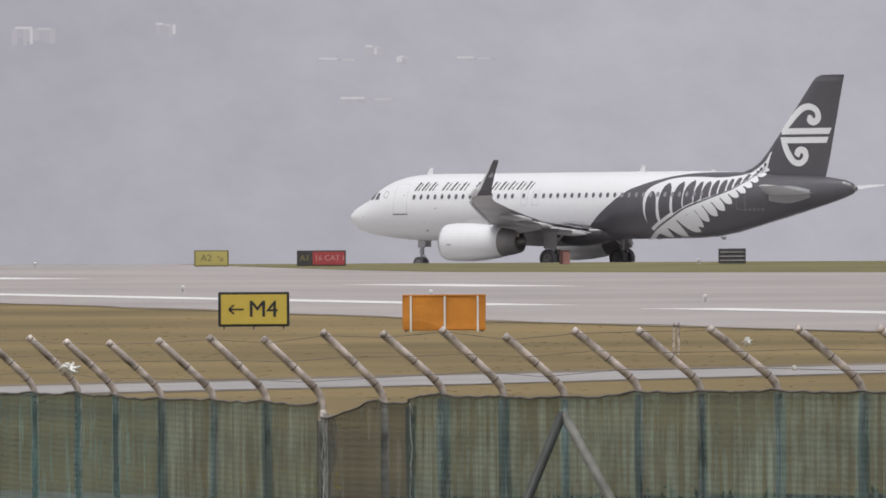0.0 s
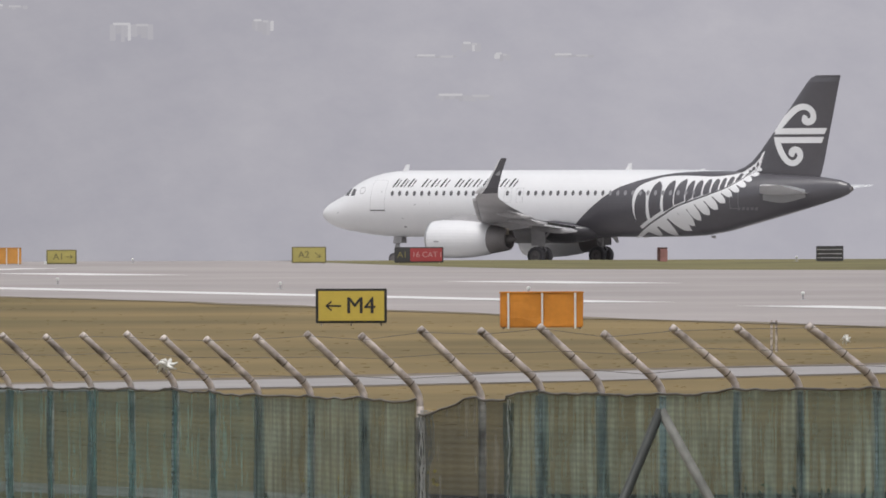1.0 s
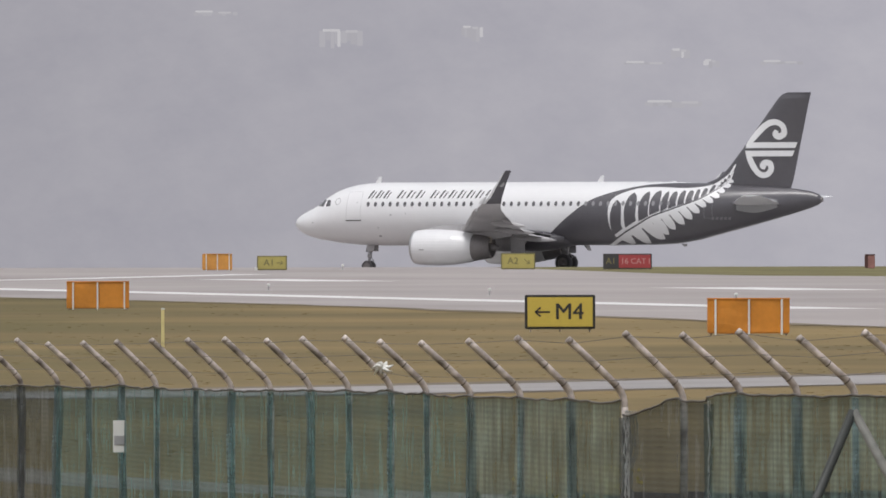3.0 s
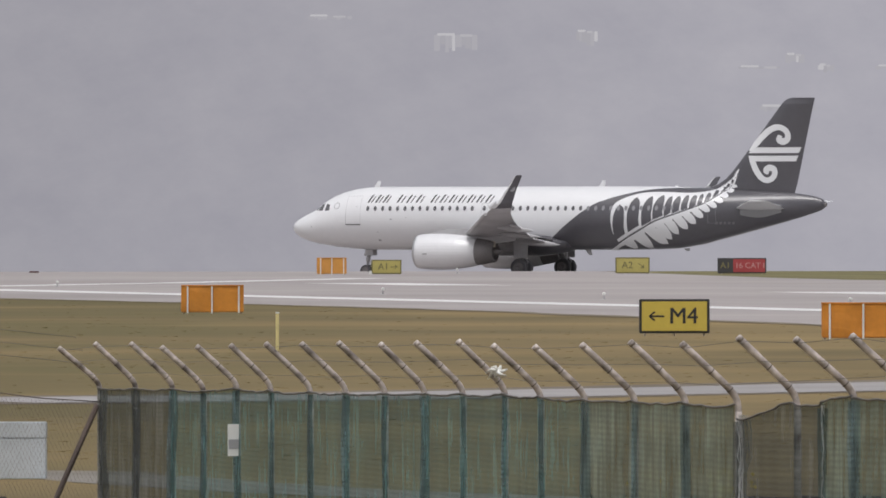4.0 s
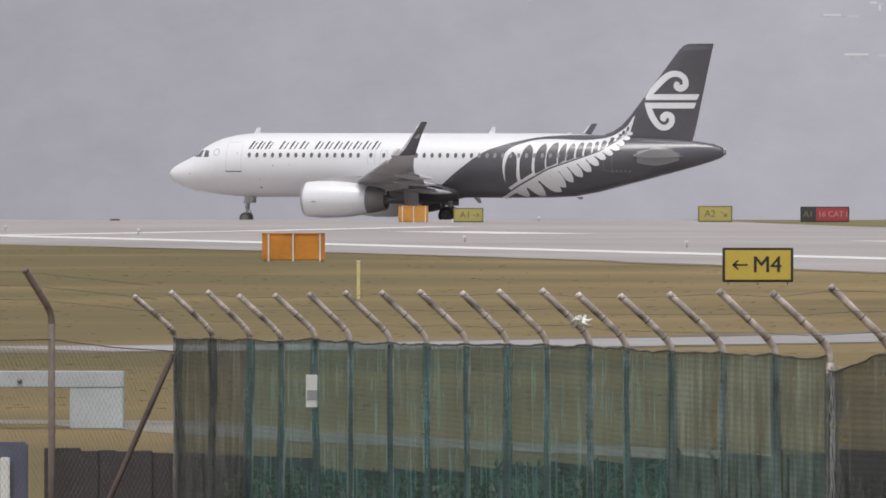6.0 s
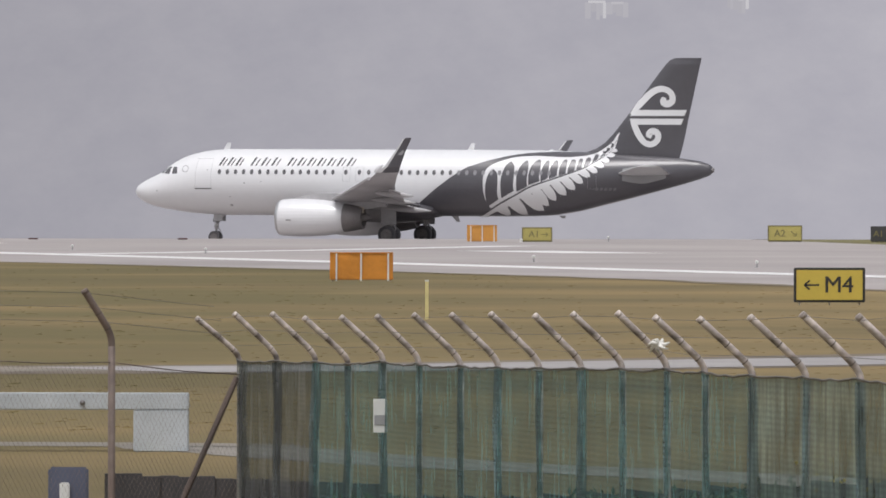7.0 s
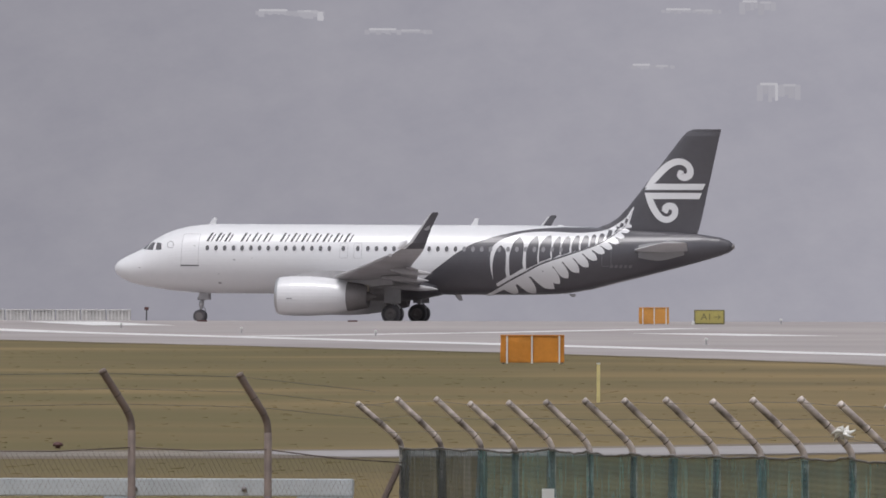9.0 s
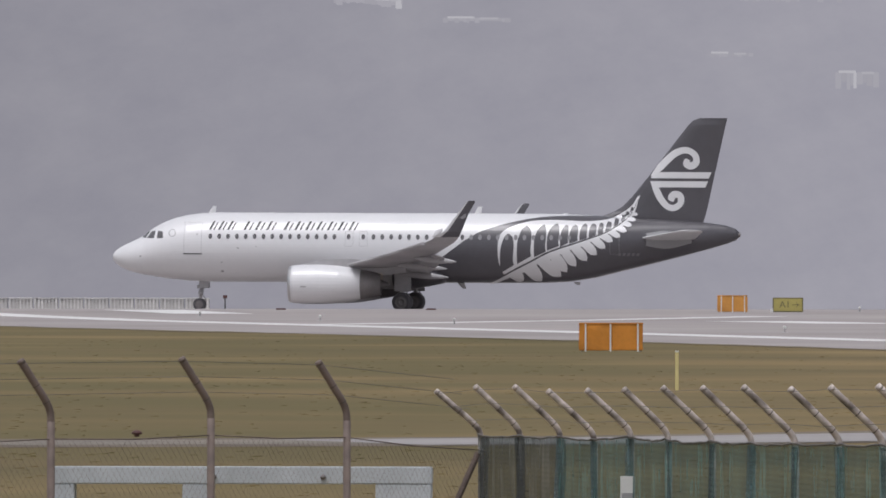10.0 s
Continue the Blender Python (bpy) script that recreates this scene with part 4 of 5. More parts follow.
def jet_wheel(name, parent, at, r, w):
    """A wheel that turns on its axle: a rim with a tyre."""
    prof = [(-0.5, 0.62), (-0.5, 0.86), (-0.36, 0.97), (0.0, 1.0), (0.36, 0.97), (0.5, 0.86), (0.5, 0.62)]
    rings = [[(r * b * math.sin(2 * math.pi * k / 28), w * a, r * b * math.cos(2 * math.pi * k / 28)) for k in range(28)] for a, b in prof]
    rim = loft([[(r * b * math.sin(2 * math.pi * k / 20), w * a, r * b * math.cos(2 * math.pi * k / 20)) for k in range(20)]
                for a, b in [(-0.30, 0.15), (-0.42, 0.3), (-0.36, 0.55), (-0.46, 0.63), (0.46, 0.63), (0.36, 0.55), (0.42, 0.3), (0.30, 0.15)]])
    hub = part(name, rim, DARKMETAL, parent, "dark wheel rim")
    hub.matrix_basis = pose(*at)
    part("tyre", loft(rings, True, False), RUBBER, hub, "black tyre")
    return hub


jet = thing("airliner", "white and black twin-engine airliner with fern livery, taxiing", "aeroplane")
part("fuselage_front", fuselage_shell(True), WHITE, jet, "glossy white painted fuselage")
part("fuselage_rear", fuselage_shell(False), BLACK, jet, "glossy black painted rear fuselage")

# belly fairing
def belly_shell(stations):
    return loft([[(x - NOSE, w * math.sin(2 * math.pi * k / 40), 2.2 + h * math.cos(2 * math.pi * k / 40)) for k in range(40)] for x, w, h in stations])


fairing = part("belly_fairing", belly_shell([(10.6, 0.5, 0.3), (11.4, 1.5, 0.62), (12.6, 2.05, 0.78), (14, 2.2, 0.85), (16.9, 2.2, 0.85)]), FAIRING, jet, "grey wing-root fairing")
part("fairing_tail", belly_shell([(16.9, 2.2, 0.85), (17.6, 2.2, 0.85), (18.8, 1.95, 0.70), (19.8, 1.4, 0.5), (20.4, 0.4, 0.3)]), BLACK, fairing, "black rear of the fairing")


# fin and its mark
fin_rings = []
for z, a, b in FIN:
    fin_rings.append(wing_section(a, 0, z, b - a, 0.10 if z < 11.5 else 0.05, (0, 1, 0)))
for r in fin_rings:
    for k, p in enumerate(r):
        if p.y < 0:
            p.y /= 0.7
fin = part("fin", loft(fin_rings), BLACK, jet, "tall black fin")


def on_fin(x, z, side, proud):
    a, b = curve_at(FIN, z, 1), curve_at(FIN, z, 2)
    s = max(0.001, min(1, (x - a) / (b - a)))
    t = 5 * 0.10 * (0.2969 * math.sqrt(s) - 0.126 * s - 0.3516 * s * s + 0.2843 * s ** 3 - 0.1036 * s ** 4) * (b - a)
    return Vector((x - NOSE, side * (abs(t) + proud), z))


def shape(x, y):
    """From a drawing of the side view, 29.4 units to the metre, nose at 200 and ground at 549."""
    return (x - 200) / 29.4, (549 - y) / 29.4


def stroke(line, widths, side, proud, place, bm=None, n=30):
    c = smooth_curve([(*shape(*p), 0) for p in line], n)
    a, b = [], []
    for i, p in enumerate(c):
        d = (c[min(i + 1, n - 1)] - c[max(i - 1, 0)]).normalized()
        w = float(np.interp(i / (n - 1), np.linspace(0, 1, len(widths)), widths)) / 29.4 / 2
        a.append((p.x - d.y * w, p.y + d.x * w))
        b.append((p.x + d.y * w, p.y - d.x * w))
    return decal(a, b, n, 2, side, proud, bm, place)


for side in (-1, 1):
    bm = bmesh.new()
    stroke([(1150, 309), (1166, 291), (1184, 273), (1199, 264), (1214, 263), (1226, 271), (1228, 284), (1219, 290), (1211, 286), (1213, 278)], [6, 13, 13, 12, 11, 11, 12, 13, 13, 8], side, 0.02, on_fin, bm)
    decal([shape(1147, 312), shape(1250, 312)], [shape(1162, 301), shape(1255, 301)], 12, 2, side, 0.02, bm, on_fin)
    part("upper_scroll", bm, WHITE, fin, "white scroll mark")
    bm = bmesh.new()
    stroke([(1152, 318), (1158, 332), (1166, 348), (1177, 361), (1190, 364), (1201, 355), (1200, 343), (1190, 340), (1184, 346), (1190, 350)], [8, 12, 12, 11, 11, 11, 12, 12, 12, 7], side, 0.02, on_fin, bm)
    decal([shape(1147, 317), shape(1249, 317)], [shape(1153, 328), shape(1244, 328)], 12, 2, side, 0.02, bm, on_fin)
    part("lower_scroll", bm, WHITE, fin, "white scroll mark")

# fern on the rear fuselage
CREST = [(892, 482), (886, 468), (883, 448), (883, 428), (886, 414), (895, 404), (912, 396), (941, 388), (981, 386), (1033, 388), (1063, 386), (1081, 382), (1099, 372), (1115, 360), (1124, 346), (1129, 342)]
SPINE = [(863, 498), (889, 486), (912, 474), (944, 458), (975, 442), (1016, 428), (1056, 414), (1075, 406), (1094, 394), (1107, 382), (1116, 370), (1128, 346)]
GAPS = [(901, 410, 887, 480, 911, 466), (933, 396, 917, 464, 942, 450), (964, 394, 947, 452, 968, 442), (987, 392, 970, 440, 991, 432), (1004, 394, 993, 434, 1007, 426), (1019, 394, 1009, 428, 1024, 422), (1036, 392, 1027, 422, 1040, 418), (1050, 392, 1043, 418, 1056, 412), (1063, 390, 1059, 412, 1068, 408), (1076, 388, 1072, 406, 1082, 400), (1087, 382, 1086, 398, 1094, 392), (1098, 376, 1098, 388, 1104, 382), (1107, 370, 1104, 380, 1111, 374), (1115, 362, 1113, 372, 1118, 366)]
NOTCHES = [(897, 488), (924, 478), (949, 464), (972, 454), (991, 446), (1008, 438), (1027, 432), (1043, 424), (1059, 418), (1073, 410), (1086, 404), (1097, 396), (1106, 388), (1111, 380), (1117, 372)]
TIPS = [(925, 494), (958, 494), (993, 486), (1004, 478), (1020, 468), (1040, 458), (1057, 448), (1072, 436), (1085, 424), (1098, 416), (1109, 406), (1117, 396), (1123, 386), (1126, 376)]


def between(p, q, f, bulge=0.0):
    """A point part of the way from p to q, pushed to the side."""
    return p[0] + (q[0] - p[0]) * f - (q[1] - p[1]) * bulge, p[1] + (q[1] - p[1]) * f + (q[0] - p[0]) * bulge


for side in (-1, 1):
    # pale upper half, from its crest down to the stem
    bm = decal([shape(*p) for p in CREST], [shape(*p) for p in [(CREST[0][0] + 2, CREST[0][1])] + SPINE[2:]], 64, 8, side, 0.010)
    part("frond_upper", bm, WHITE, jet, "white painted fern frond")
    # dark lens-shaped gaps between the upper leaflets
    for k, (xt, yt, xl, yl, xr, yr) in enumerate(GAPS):
        h = yl - yt
        left = [(xt, yt), (xl + (xt - xl) * 0.45, yt + h * 0.12), (xl + 0.5, yt + h * 0.42), (xl - 0.5, yt + h * 0.75), (xl, yl)]
        right = [(xt, yt), (xr + (xt - xr) * 0.15, yt + h * 0.12), (xr, yt + h * 0.36), (xr - (xr - xl) * 0.06, yt + h * 0.66), (xr, yr)]
        part("leaf_gap", decal([shape(*p) for p in left], [shape(*p) for p in right], 14, 4, side, 0.024), BLACK, jet)
    part("stem_shadow_line", stroke(SPINE[1:-2], [1.5, 3.2, 3.2, 2.6, 2.2, 1.6, 1.2], side, 0.024, skin, None, 40), BLACK, jet, "thin dark line above the stem")
    # stem
    low = [(p[0] + 3, p[1] + 1) for p in NOTCHES] + [SPINE[-1]]
    part("frond_stem", decal([shape(p[0], p[1] + 1.5) for p in SPINE], [shape(*p) for p in [(SPINE[0][0] + 14, SPINE[0][1])] + low], 64, 3, side, 0.025), WHITE, jet, "white painted fern stem")
    # lower leaflets, hanging from the stem
    for na, nb, tip in zip(NOTCHES, NOTCHES[1:], TIPS):
        root_a, root_b = (na[0] + 2.5, na[1] - 2), (nb[0] - 0.5, nb[1] - 1)
        left = [root_a, between(root_a, tip, 0.35, 0.10), between(root_a, tip, 0.72, 0.15), tip]
        right = [root_b, between(root_b, tip, 0.4, -0.14), between(root_b, tip, 0.75, -0.14), tip]
        part("leaflet", decal([shape(*p) for p in left], [shape(*p) for p in right], 14, 4, side, 0.027), WHITE, jet)

# name on the forward fuselage, as plain slanted marks
for side in (-1, 1):
    for x0, x1, n in ((372, 420, 3), (433, 493, 3), (504, 638, 7)):
        pitch = (x1 - x0) / n
        for k in range(n):
            bm = bmesh.new()
            for q, wd, y1 in ((0.10, 4.0, 390.5), (0.58, 2.6, 393.0)):
                xa = x0 + pitch * (k + q) - 3
                lean = (406 - y1) * 0.48
                decal([shape(xa, 406), shape(xa + lean, y1)], [shape(xa + wd, 406), shape(xa + lean + wd, y1)], 4, 1, side, 0.012, bm)
            part("name_mark", bm, LETTER, jet)
    for k in range(5):
        bm = decal([shape(1093 + 8 * k, 449), shape(1095 + 8 * k, 444)], [shape(1098 + 8 * k, 449), shape(1100 + 8 * k, 444)], 3, 1, side, 0.012)
        part("registration_bar", bm, REGMARK, jet)

# cabin windows
oval = [(0.115 * math.cos(a), 0.165 * math.sin(a)) for a in [2 * math.pi * k / 12 for k in range(12)]]
pane_mesh = None
WIN = [374 + 15.7 * k for k in range(15)] + [619, 645] + [663 + 15.7 * k for k in range(24)]
for side in (-1, 1):
    pane_mesh = None
    dark_side = None
    for wx in WIN:
        x = (wx - 200) / 29.4
        if x > 21.4 and dark_side is None:
            pane_mesh, dark_side = None, True
        if x > 27.6:
            continue
        if pane_mesh is None:
            bm = bmesh.new()
            base = skin(x, 4.48, side, 0.0)
            f = [bm.verts.new(skin(x + q, 4.48 + r, side, 0.030) - base) for q, r in oval]
            bm.faces.new(f if side > 0 else f[::-1])
            ob = part("window", bm, GLASS if dark_side is None else PALEGLASS, jet, smooth=False)
            ob.matrix_basis = Matrix.Translation(base)
            pane_mesh = ob.data
        else:
            ob = new("window", pane_mesh)
            ob.parent = jet
            ob.matrix_basis = Matrix.Translation(skin(x, 4.48, side, 0.0))
    # flight-deck windows
    for a, b in ([(258, 421), (266, 408.5)], [(272, 421.5), (274, 408)]), ([(277.5, 421.5), (278, 408)], [(289, 421), (287.5, 409.5)]), ([(248, 419.5), (257, 409.5)], [(256, 421), (263, 409)]):
        bm = decal([shape(*p) for p in a], [shape(*p) for p in b], 5, 5, side, 0.012)
        part("flight_deck_window", bm, GLASS, jet, "dark flight-deck window")
    # doors and small fittings
    for x0, x1, y0, y1 in ((327, 358, 393, 448), (613, 627, 408, 434), (638, 652, 408, 434), (1080, 1096, 402, 446)):
        bm = bmesh.new()
        for a, b in (((x0, y1), (x1, y1)), ((x0, y0), (x0, y1)), ((x1, y0), (x1, y1)), ((x0, y0), (x1, y0))):
            w = 0.4
            stroke([a, b], [w, w], side, 0.011, skin, bm, 8)
        part("door_outline", bm, SEAM, jet)
        if x0 < 400:
            part("door_sill", stroke([(x0 - 1, y1 + 0.5), (x1 + 1, y1 + 0.5)], [1.8, 1.8], side, 0.014, skin, None, 8), LETTER, jet)
    for fx, fy, r in ((394, 479, 2.6), (423, 438, 1.7), (394, 463, 1.2), (248, 453, 1.5), (350, 414, 1.3), (455, 435, 1.0)):
        bm = decal([shape(fx - r, fy + r * 0.6), shape(fx - r, fy - r * 0.6)], [shape(fx + r, fy + r * 0.6), shape(fx + r, fy - r * 0.6)], 3, 2, side, 0.012)
        part("vent", bm, SEAM, jet)
    bm = bmesh.new()
    stroke([(305 + 6 * math.cos(a), 412 + 6 * math.sin(a)) for a in [2 * math.pi * k / 10 for k in range(11)]], [1.2, 1.2], side, 0.012, skin, bm, 24)
    part("badge", bm, SEAM, jet, "small grey ring badge")

# aerials
for x, z, h, lean in ((5.55, 5.88, 0.42, 0.3), (21.6, 5.9, 0.42, 0.28), (20.6, 1.8, -0.40, 0.35), (27.6, 1.86, -0.2, 0.2), (26.9, 5.86, 0.1, 0.1)):
    rings = [wing_section(x, 0, z - 0.03, 0.45, 0.12, (0, 1, 0), 6), wing_section(x + lean, 0, z + h, 0.22, 0.12, (0, 1, 0), 6)]
    part("aerial", loft(rings), WHITE if z > 3 else GEAR, jet)
part("tail_exhaust", revolve([(0, 0.16), (0.12, 0.15), (0.14, 0.10)], 37.5 - NOSE, 0, 4.7, 16), DARKMETAL, jet)

# wings, engines, tailplane
WING = [(0.6, 11.9, 2.30, 7.3, 0.145), (1.95, 12.55, 2.42, 6.5, 0.14), (3.6, 13.45, 2.58, 5.5, 0.13), (6.3, 14.90, 2.84, 3.95, 0.12), (9.5, 16.65, 3.20, 3.2, 0.115),
        (13.0, 18.55, 3.66, 2.35, 0.11), (16.0, 20.2, 4.10, 1.72, 0.11)]
TIP = [(16.55, 20.55, 4.25, 1.58, 0.10, 20), (16.95, 21.0, 4.48, 1.36, 0.09, 48), (17.2, 21.5, 4.80, 1.02, 0.085, 70), (17.42, 22.28, 5.75, 0.64, 0.08, 78), (17.60, 22.88, 6.52, 0.46, 0.08, 80), (17.62, 23.02, 6.60, 0.30, 0.05, 80)]
for side in (-1, 1):
    rings = [wing_section(x, side * y, z, c, t) for y, x, z, c, t in WING]
    joint = [wing_section(x, side * y, z, c, t, (0, -side * math.sin(radians(a)), math.cos(radians(a)))) for y, x, z, c, t, a in TIP[:2]]
    wing = part("wing", loft(rings + joint), WINGGREY, jet, "swept grey wing")
    rings = [wing_section(x, side * y, z, c, t, (0, -side * math.sin(radians(a)), math.cos(radians(a)))) for y, x, z, c, t, a in TIP[1:]]
    tip = part("wingtip", loft(rings), BLACK, wing, "upturned black wingtip")
    edge = [wing_section(x - 0.03, side * y, z + 0.01, c * k, t * 1.3 / k, (0, -side * math.sin(radians(a)), math.cos(radians(a)))) for (y, x, z, c, t, a), k in zip(TIP[1:5], (0.40, 0.42, 0.34, 0.2))]
    part("leading_edge", loft(edge), WHITE, tip, "pale metal leading edge")
    # small white body added in place of the glint at the wingtip's base
    lens = [[(x - NOSE, side * (16.98 + 0.05 * q) + r * math.cos(2 * math.pi * k / 10), 4.50 + 0.14 * q + 1.6 * r * math.sin(2 * math.pi * k / 10)) for k in range(10)] for q, (x, r) in enumerate(((20.78, 0.04), (20.98, 0.12), (21.2, 0.12), (21.4, 0.05)))]
    part("tip_glint", loft(lens), WHITE, tip, "small white piece for the glint at the wingtip")
    bm = bmesh.new()
    d = [(21.62 + 0.22 * math.cos(a), 5.5 + 0.22 * math.sin(a)) for a in [2 * math.pi * k / 14 for k in range(14)]]
    for sgn in (-1, 1):
        f = [bm.verts.new((x + 0.98 - NOSE, side * (17.36 + (z - 5.5) * 0.2) + sgn * 0.075, z + 0.25)) for x, z in d]
        bm.faces.new(f if sgn * side < 0 else f[::-1])
    part("tip_badge", bm, STABGREY, tip, "pale badge", False)
    # leading-edge slats and drooped flaps
    for a, b in ((0, 2), (3, 5), (5, 6)):
        rr = []
        for y, x, z, c, t in WING[a:b + 1]:
            y2 = max(y, 2.05)
            rr.append([Vector((x - NOSE - 0.05 + 0.16 * math.cos(q), side * y2, z - 0.02 + 0.10 * math.sin(q))) for q in [2 * math.pi * k / 8 for k in range(8)]])
        part("slat", loft(rr), WINGGREY, wing, "grey leading-edge slat")
    for (ya, xa, za, ca), (yb, xb, zb, cb), fl in (((2.1, 18.8, 2.42, 0.95), (6.2, 18.8, 2.74, 0.95), 12), ((6.4, 18.85, 2.76, 1.1), (12.6, 20.65, 3.52, 0.75), 14)):
        rr = []
        for y, x, z, c in ((ya, xa, za, ca), (yb, xb, zb, cb)):
            s = wing_section(x - 0.25, side * y, z - 0.10, c, 0.13)
            piv = s[0].copy()
            rr.append([piv + Matrix.Rotation(radians(fl), 3, "Y") @ (p - piv) for p in s])
        part("flap", loft(rr), WINGGREY, wing, "grey drooped flap")
    for y, x, z, L in ((4.1, 17.3, 2.35, 3.2), (8.2, 17.9, 2.86, 2.9), (11.7, 19.2, 3.28, 2.5)):
        rr = []
        for s, r in ((0, 0.03), (0.12, 0.10), (0.35, 0.17), (0.65, 0.16), (0.9, 0.08), (1, 0.02)):
            rr.append([(x - NOSE + s * L, side * y + r * 0.75 * math.sin(2 * math.pi * k / 12), z - 0.05 - 0.22 * s + r * 1.15 * math.cos(2 * math.pi * k / 12)) for k in range(12)])
        canoe = part("flap_fairing", loft(rr), WINGGREY, wing, "grey canoe-shaped flap fairing")
    # engine
    ey, ez, ex = side * 5.75, 1.64, 11.12 - NOSE
    eng = part("nacelle", revolve([(0.12, 0.86), (0.03, 0.93), (0.0, 1.0), (0.06, 1.07), (0.3, 1.13), (0.95, 1.18), (1.9, 1.19), (3.0, 1.12), (3.95, 0.98), (4.3, 0.90)], ex, ey, ez), WHITE, jet, "white engine nacelle")
    part("inlet_lip", revolve([(0.10, 0.87), (0.01, 0.94), (-0.02, 1.0), (0.05, 1.08), (0.16, 1.112), (0.17, 1.09)], ex, ey, ez), METAL, eng, "bare metal inlet lip")
    part("fan", revolve([(0.9, 0.06), (1.05, 0.22), (1.25, 0.28), (1.26, 0.88), (1.3, 0.88)], ex - 0.9, ey, ez), DARKMETAL, eng, "dark fan")
    part("exhaust", revolve([(4.05, 0.93), (4.8, 0.82), (5.5, 0.68), (5.52, 0.56), (5.1, 0.42)], ex, ey, ez), DARKMETAL, eng, "dark exhaust nozzle")
    part("exhaust_cone", revolve([(5.0, 0.36), (5.6, 0.25), (6.0, 0.05)], ex, ey, ez, 16), DARKMETAL, eng, "dark exhaust cone")
    part("vent", box(0.35, 0.04, 0.07, (ex + 0.95, ey + side * 1.17, ez - 0.15), 0.01), SEAM, eng)
    pyl = [[(ex + a, ey - 0.16, z0), (ex + a, ey + 0.16, z0), (ex + a, ey + 0.12, z1), (ex + a, ey - 0.12, z1)]
           for a, z0, z1 in ((0.9, 2.6, 2.86), (2.2, 2.55, 3.12), (3.8, 2.3, 3.16), (5.0, 2.1, 3.0), (7.0, 2.35, 2.85))]
    part("pylon", loft(pyl), WINGGREY, eng, "grey engine pylon")
    part("drain_mast", box(0.46, 0.06, 0.40, (16.5 - NOSE, ey + side * 0.25, 2.12), 0.02), CREAM, eng, "small cream vent panel")
    # tailplane
    rr = [wing_section(x, side * y, z, c, 0.10) for y, x, z, c in ((0.4, 31.2, 4.38, 3.7), (1.2, 31.75, 4.46, 3.3), (5.9, 34.4, 4.90, 1.45), (6.2, 34.75, 4.93, 1.0))]
    part("tailplane", loft(rr), WHITE, jet, "white tailplane")
    part("trim_plate", decal([shape(1143, 431), shape(1180, 436), shape(1222, 426)], [shape(1143, 409), shape(1180, 404), shape(1222, 412)], 10, 4, side, 0.014), STABGREY, jet, "pale plate round the tailplane root")
    # main landing gear
    gy = side * 3.8
    leg = part("main_gear_leg", tube([(17.75 - NOSE, gy, 2.5), (17.72 - NOSE, gy, 1.3), (17.7 - NOSE, gy, 0.58)], [0.17, 0.14, 0.11], 12), GEAR, jet, "grey main gear leg")
    part("side_strut", tube([(17.7 - NOSE, gy, 1.35), (17.6 - NOSE, side * 2.2, 2.25)], 0.07, 8), GEAR, leg)
    part("axle", tube([(17.7 - NOSE, gy - 0.46, 0.585), (17.7 - NOSE, gy + 0.46, 0.585)], 0.075, 10), GEAR, leg)
    part("torque_link", tube([(17.9 - NOSE, gy, 1.25), (18.15 - NOSE, gy, 0.95), (17.9 - NOSE, gy, 0.65)], 0.045, 6), GEAR, leg)
    part("gear_door", box(1.0, 0.05, 1.25, (17.75 - NOSE, gy + side * 0.32, 1.85), 0.02), WINGGREY, leg, "grey gear door")

# nose gear
nleg = part("nose_gear_leg", tube([(5.25 - NOSE, 0, 2.0), (5.15 - NOSE, 0, 1.2), (5.07 - NOSE, 0, 0.40)], [0.12, 0.10, 0.07], 12), GEAR, jet, "grey nose gear leg")
part("drag_strut", tube([(5.15 - NOSE, 0, 1.15), (5.75 - NOSE, 0, 1.9)], 0.05, 8), GEAR, nleg)
part("axle", tube([(5.07 - NOSE, -0.3, 0.38), (5.07 - NOSE, 0.3, 0.38)], 0.05, 8), GEAR, nleg)
part("steering_collar", tube([(5.16 - NOSE, 0, 1.25), (5.12 - NOSE, 0, 0.95)], 0.15, 12), GEAR, nleg)
part("taxi_light", tube([(5.02 - NOSE, 0, 1.45), (4.92 - NOSE, 0, 1.45)], [0.11, 0.13], 12), METAL, nleg)
part("torque_link", tube([(5.25 - NOSE, 0, 0.95), (5.42 - NOSE, 0, 0.72), (5.22 - NOSE, 0, 0.5)], 0.035, 6), GEAR, nleg)
for s in (-1, 1):
    part("gear_door", box(0.6, 0.04, 0.42, (5.35 - NOSE, s * 0.30, 1.58), 0.02), GEAR, nleg, "grey nose gear door")
main_wheels = [jet_wheel("main_wheel", jet, (17.7 - NOSE, s * 3.8 + q, 0.585), 0.585, 0.40) for s in (-1, 1) for q in (-0.46, 0.46)]
nose_wheels = [jet_wheel("nose_wheel", jet, (5.07 - NOSE, q, 0.38), 0.38, 0.22) for q in (-0.25, 0.25)]


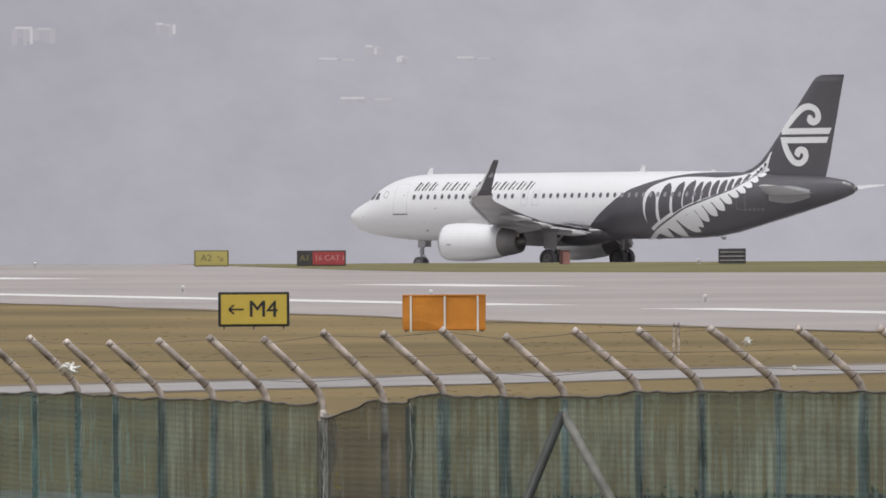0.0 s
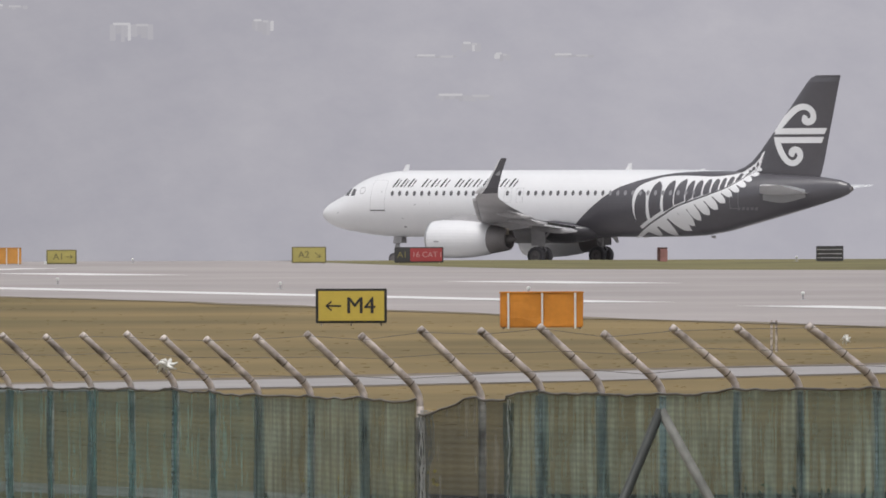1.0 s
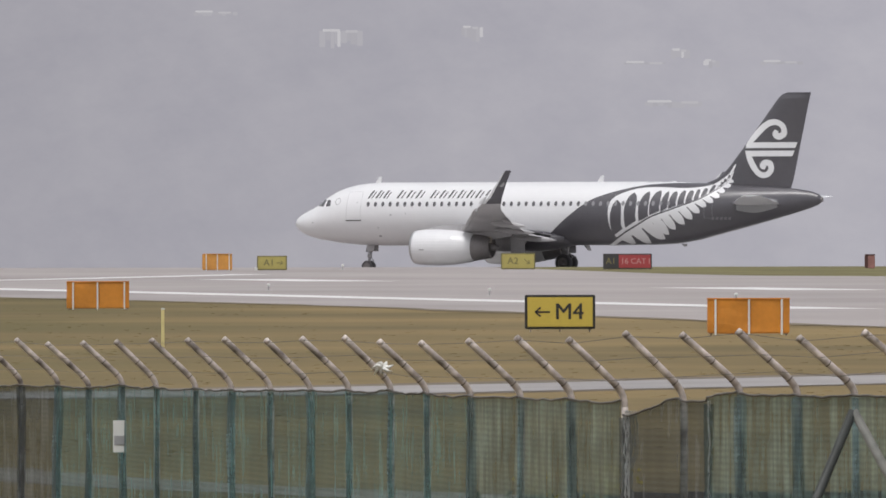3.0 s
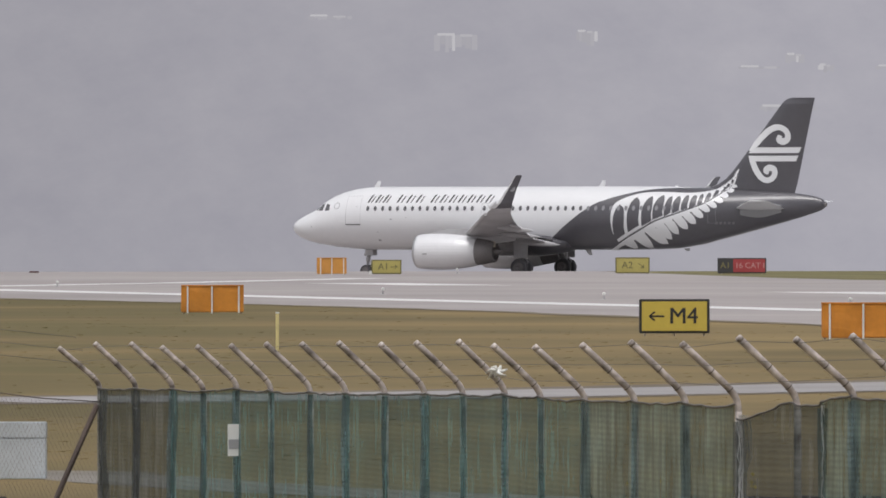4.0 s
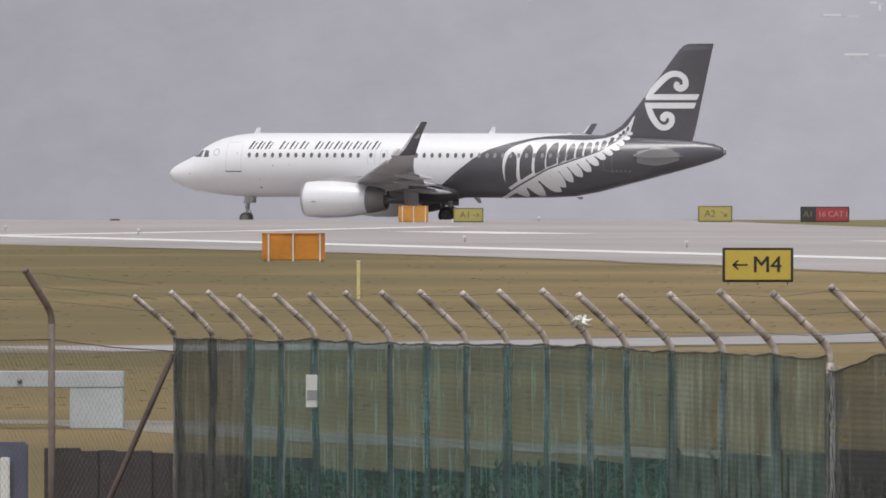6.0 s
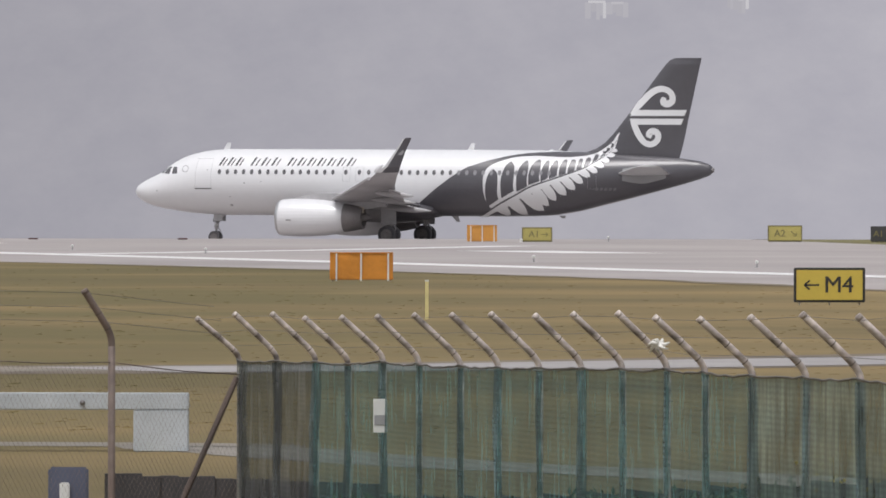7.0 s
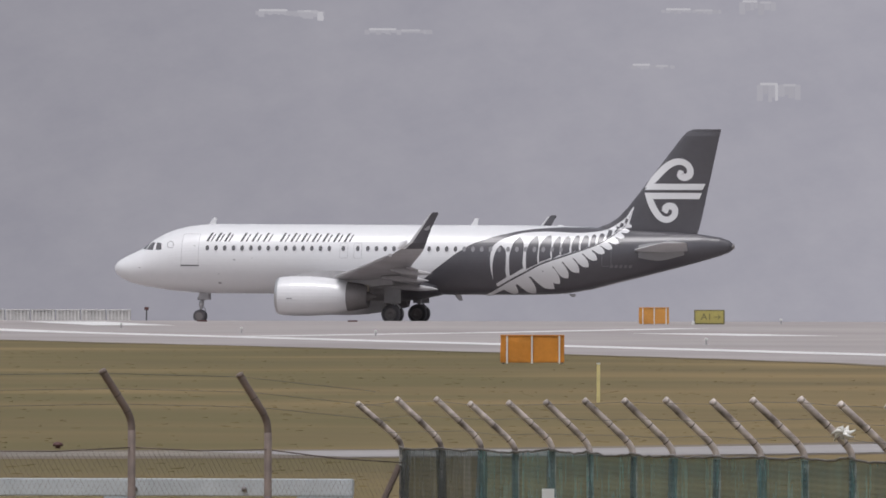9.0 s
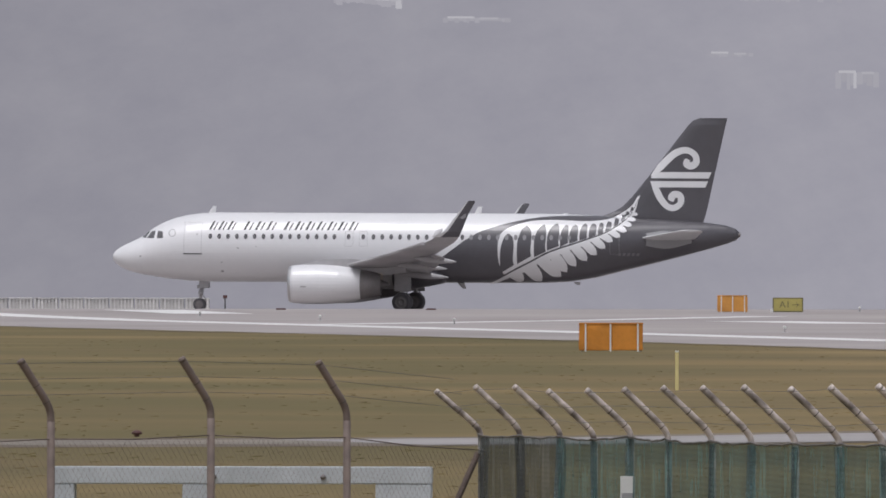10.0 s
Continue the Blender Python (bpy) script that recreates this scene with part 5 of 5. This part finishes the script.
# ---- houses on the far hill
def hill_house(u, v, w, h, tall):
    d = 2450.0
    for k in range(40):
        z = 3.38 - (v + 74) * d / 20000
        if z < -9.5 + 14 * (d - 2400) / 50:
            break
        d += 10
    d -= 14
    z = 3.38 - (v + 74) * d / 20000
    top = thing("house", "pale house on the far hillside, dim in haze", "house", "far houses", pose(u * d / 20000, d, z - h / 2))
    rng = random.Random(int(u + 3 * v))
    x = -w / 2
    while x < w / 2:
        ww = rng.uniform(0.5, 1.5)
        hh = h * rng.uniform(0.45, 0.95)
        part("wall", box(ww * 0.9, rng.uniform(3, 6), hh, (x + ww / 2, 0, h - hh / 2), 0.1), rng.choice((FARFAINT, FARDIM, FARDIM, FARBRIGHT) if h > 1.5 else (FARFAINT, FARDIM)), top, smooth=False)
        x += ww
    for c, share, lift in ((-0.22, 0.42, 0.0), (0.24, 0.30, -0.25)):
        part("roof", box(w * share, 5, 0.36 + 0.12 * tall, ((c + rng.uniform(-0.06, 0.06)) * w, -1, h + 0.1 + lift), 0.1), FARBRIGHT if c < 0 else FARMID, top, smooth=False)


# Flat glowing tone: the haze over the houses is put into the colour.
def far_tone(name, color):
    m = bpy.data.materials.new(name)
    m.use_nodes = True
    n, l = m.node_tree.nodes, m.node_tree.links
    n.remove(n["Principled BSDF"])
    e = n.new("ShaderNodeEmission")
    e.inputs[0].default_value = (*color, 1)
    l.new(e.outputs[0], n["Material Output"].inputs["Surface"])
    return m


# brighter and fainter glow levels, shared by walls and roofs
FARBRIGHT = far_tone("far_glow_bright", (0.54, 0.53, 0.55))
FARMID = far_tone("far_glow_mid", (0.475, 0.465, 0.49))
FARDIM = far_tone("far_glow_dim", (0.430, 0.420, 0.450))
FARFAINT = far_tone("far_glow_faint", (0.41, 0.40, 0.43))
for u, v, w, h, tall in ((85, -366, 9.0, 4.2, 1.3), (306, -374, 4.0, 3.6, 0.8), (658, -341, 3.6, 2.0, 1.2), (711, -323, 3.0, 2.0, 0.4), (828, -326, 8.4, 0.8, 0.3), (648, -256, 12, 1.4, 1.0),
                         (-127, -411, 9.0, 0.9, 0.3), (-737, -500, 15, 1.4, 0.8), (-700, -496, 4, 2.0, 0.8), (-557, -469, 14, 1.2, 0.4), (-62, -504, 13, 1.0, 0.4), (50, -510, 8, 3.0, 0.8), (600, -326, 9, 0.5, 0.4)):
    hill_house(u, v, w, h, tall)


# ---- what moves
def motions():
    dip = [(0, -0.26), (1, 0.08), (1.5, 0.08), (2, 0.0), (2.5, -0.05), (4.5, 0.0), (7, 0.18), (10, 0.2)]
    walk(jet, [(t, pose(x, y, ground_z(y) + 0.012, 0, curve_at(dip, t), -a)) for t, x, y, a in TAXI])
    for wheels, r, step in ((main_wheels, 0.585, 3), (nose_wheels, 0.38, 2)):
        for w in wheels:
            at = w.matrix_basis.translation.copy()
            rows = []
            for k in range(0, 301, step):
                t = k / 30
                rolled = curve_at([(0, 0.0), (2.5, 20.5), (5.5, 41.8), (10, 66.0)], t)
                rows.append((t, Matrix.Translation(at) @ Matrix.Rotation(-rolled / r, 4, "Y")))
            walk(w, rows)


motions()
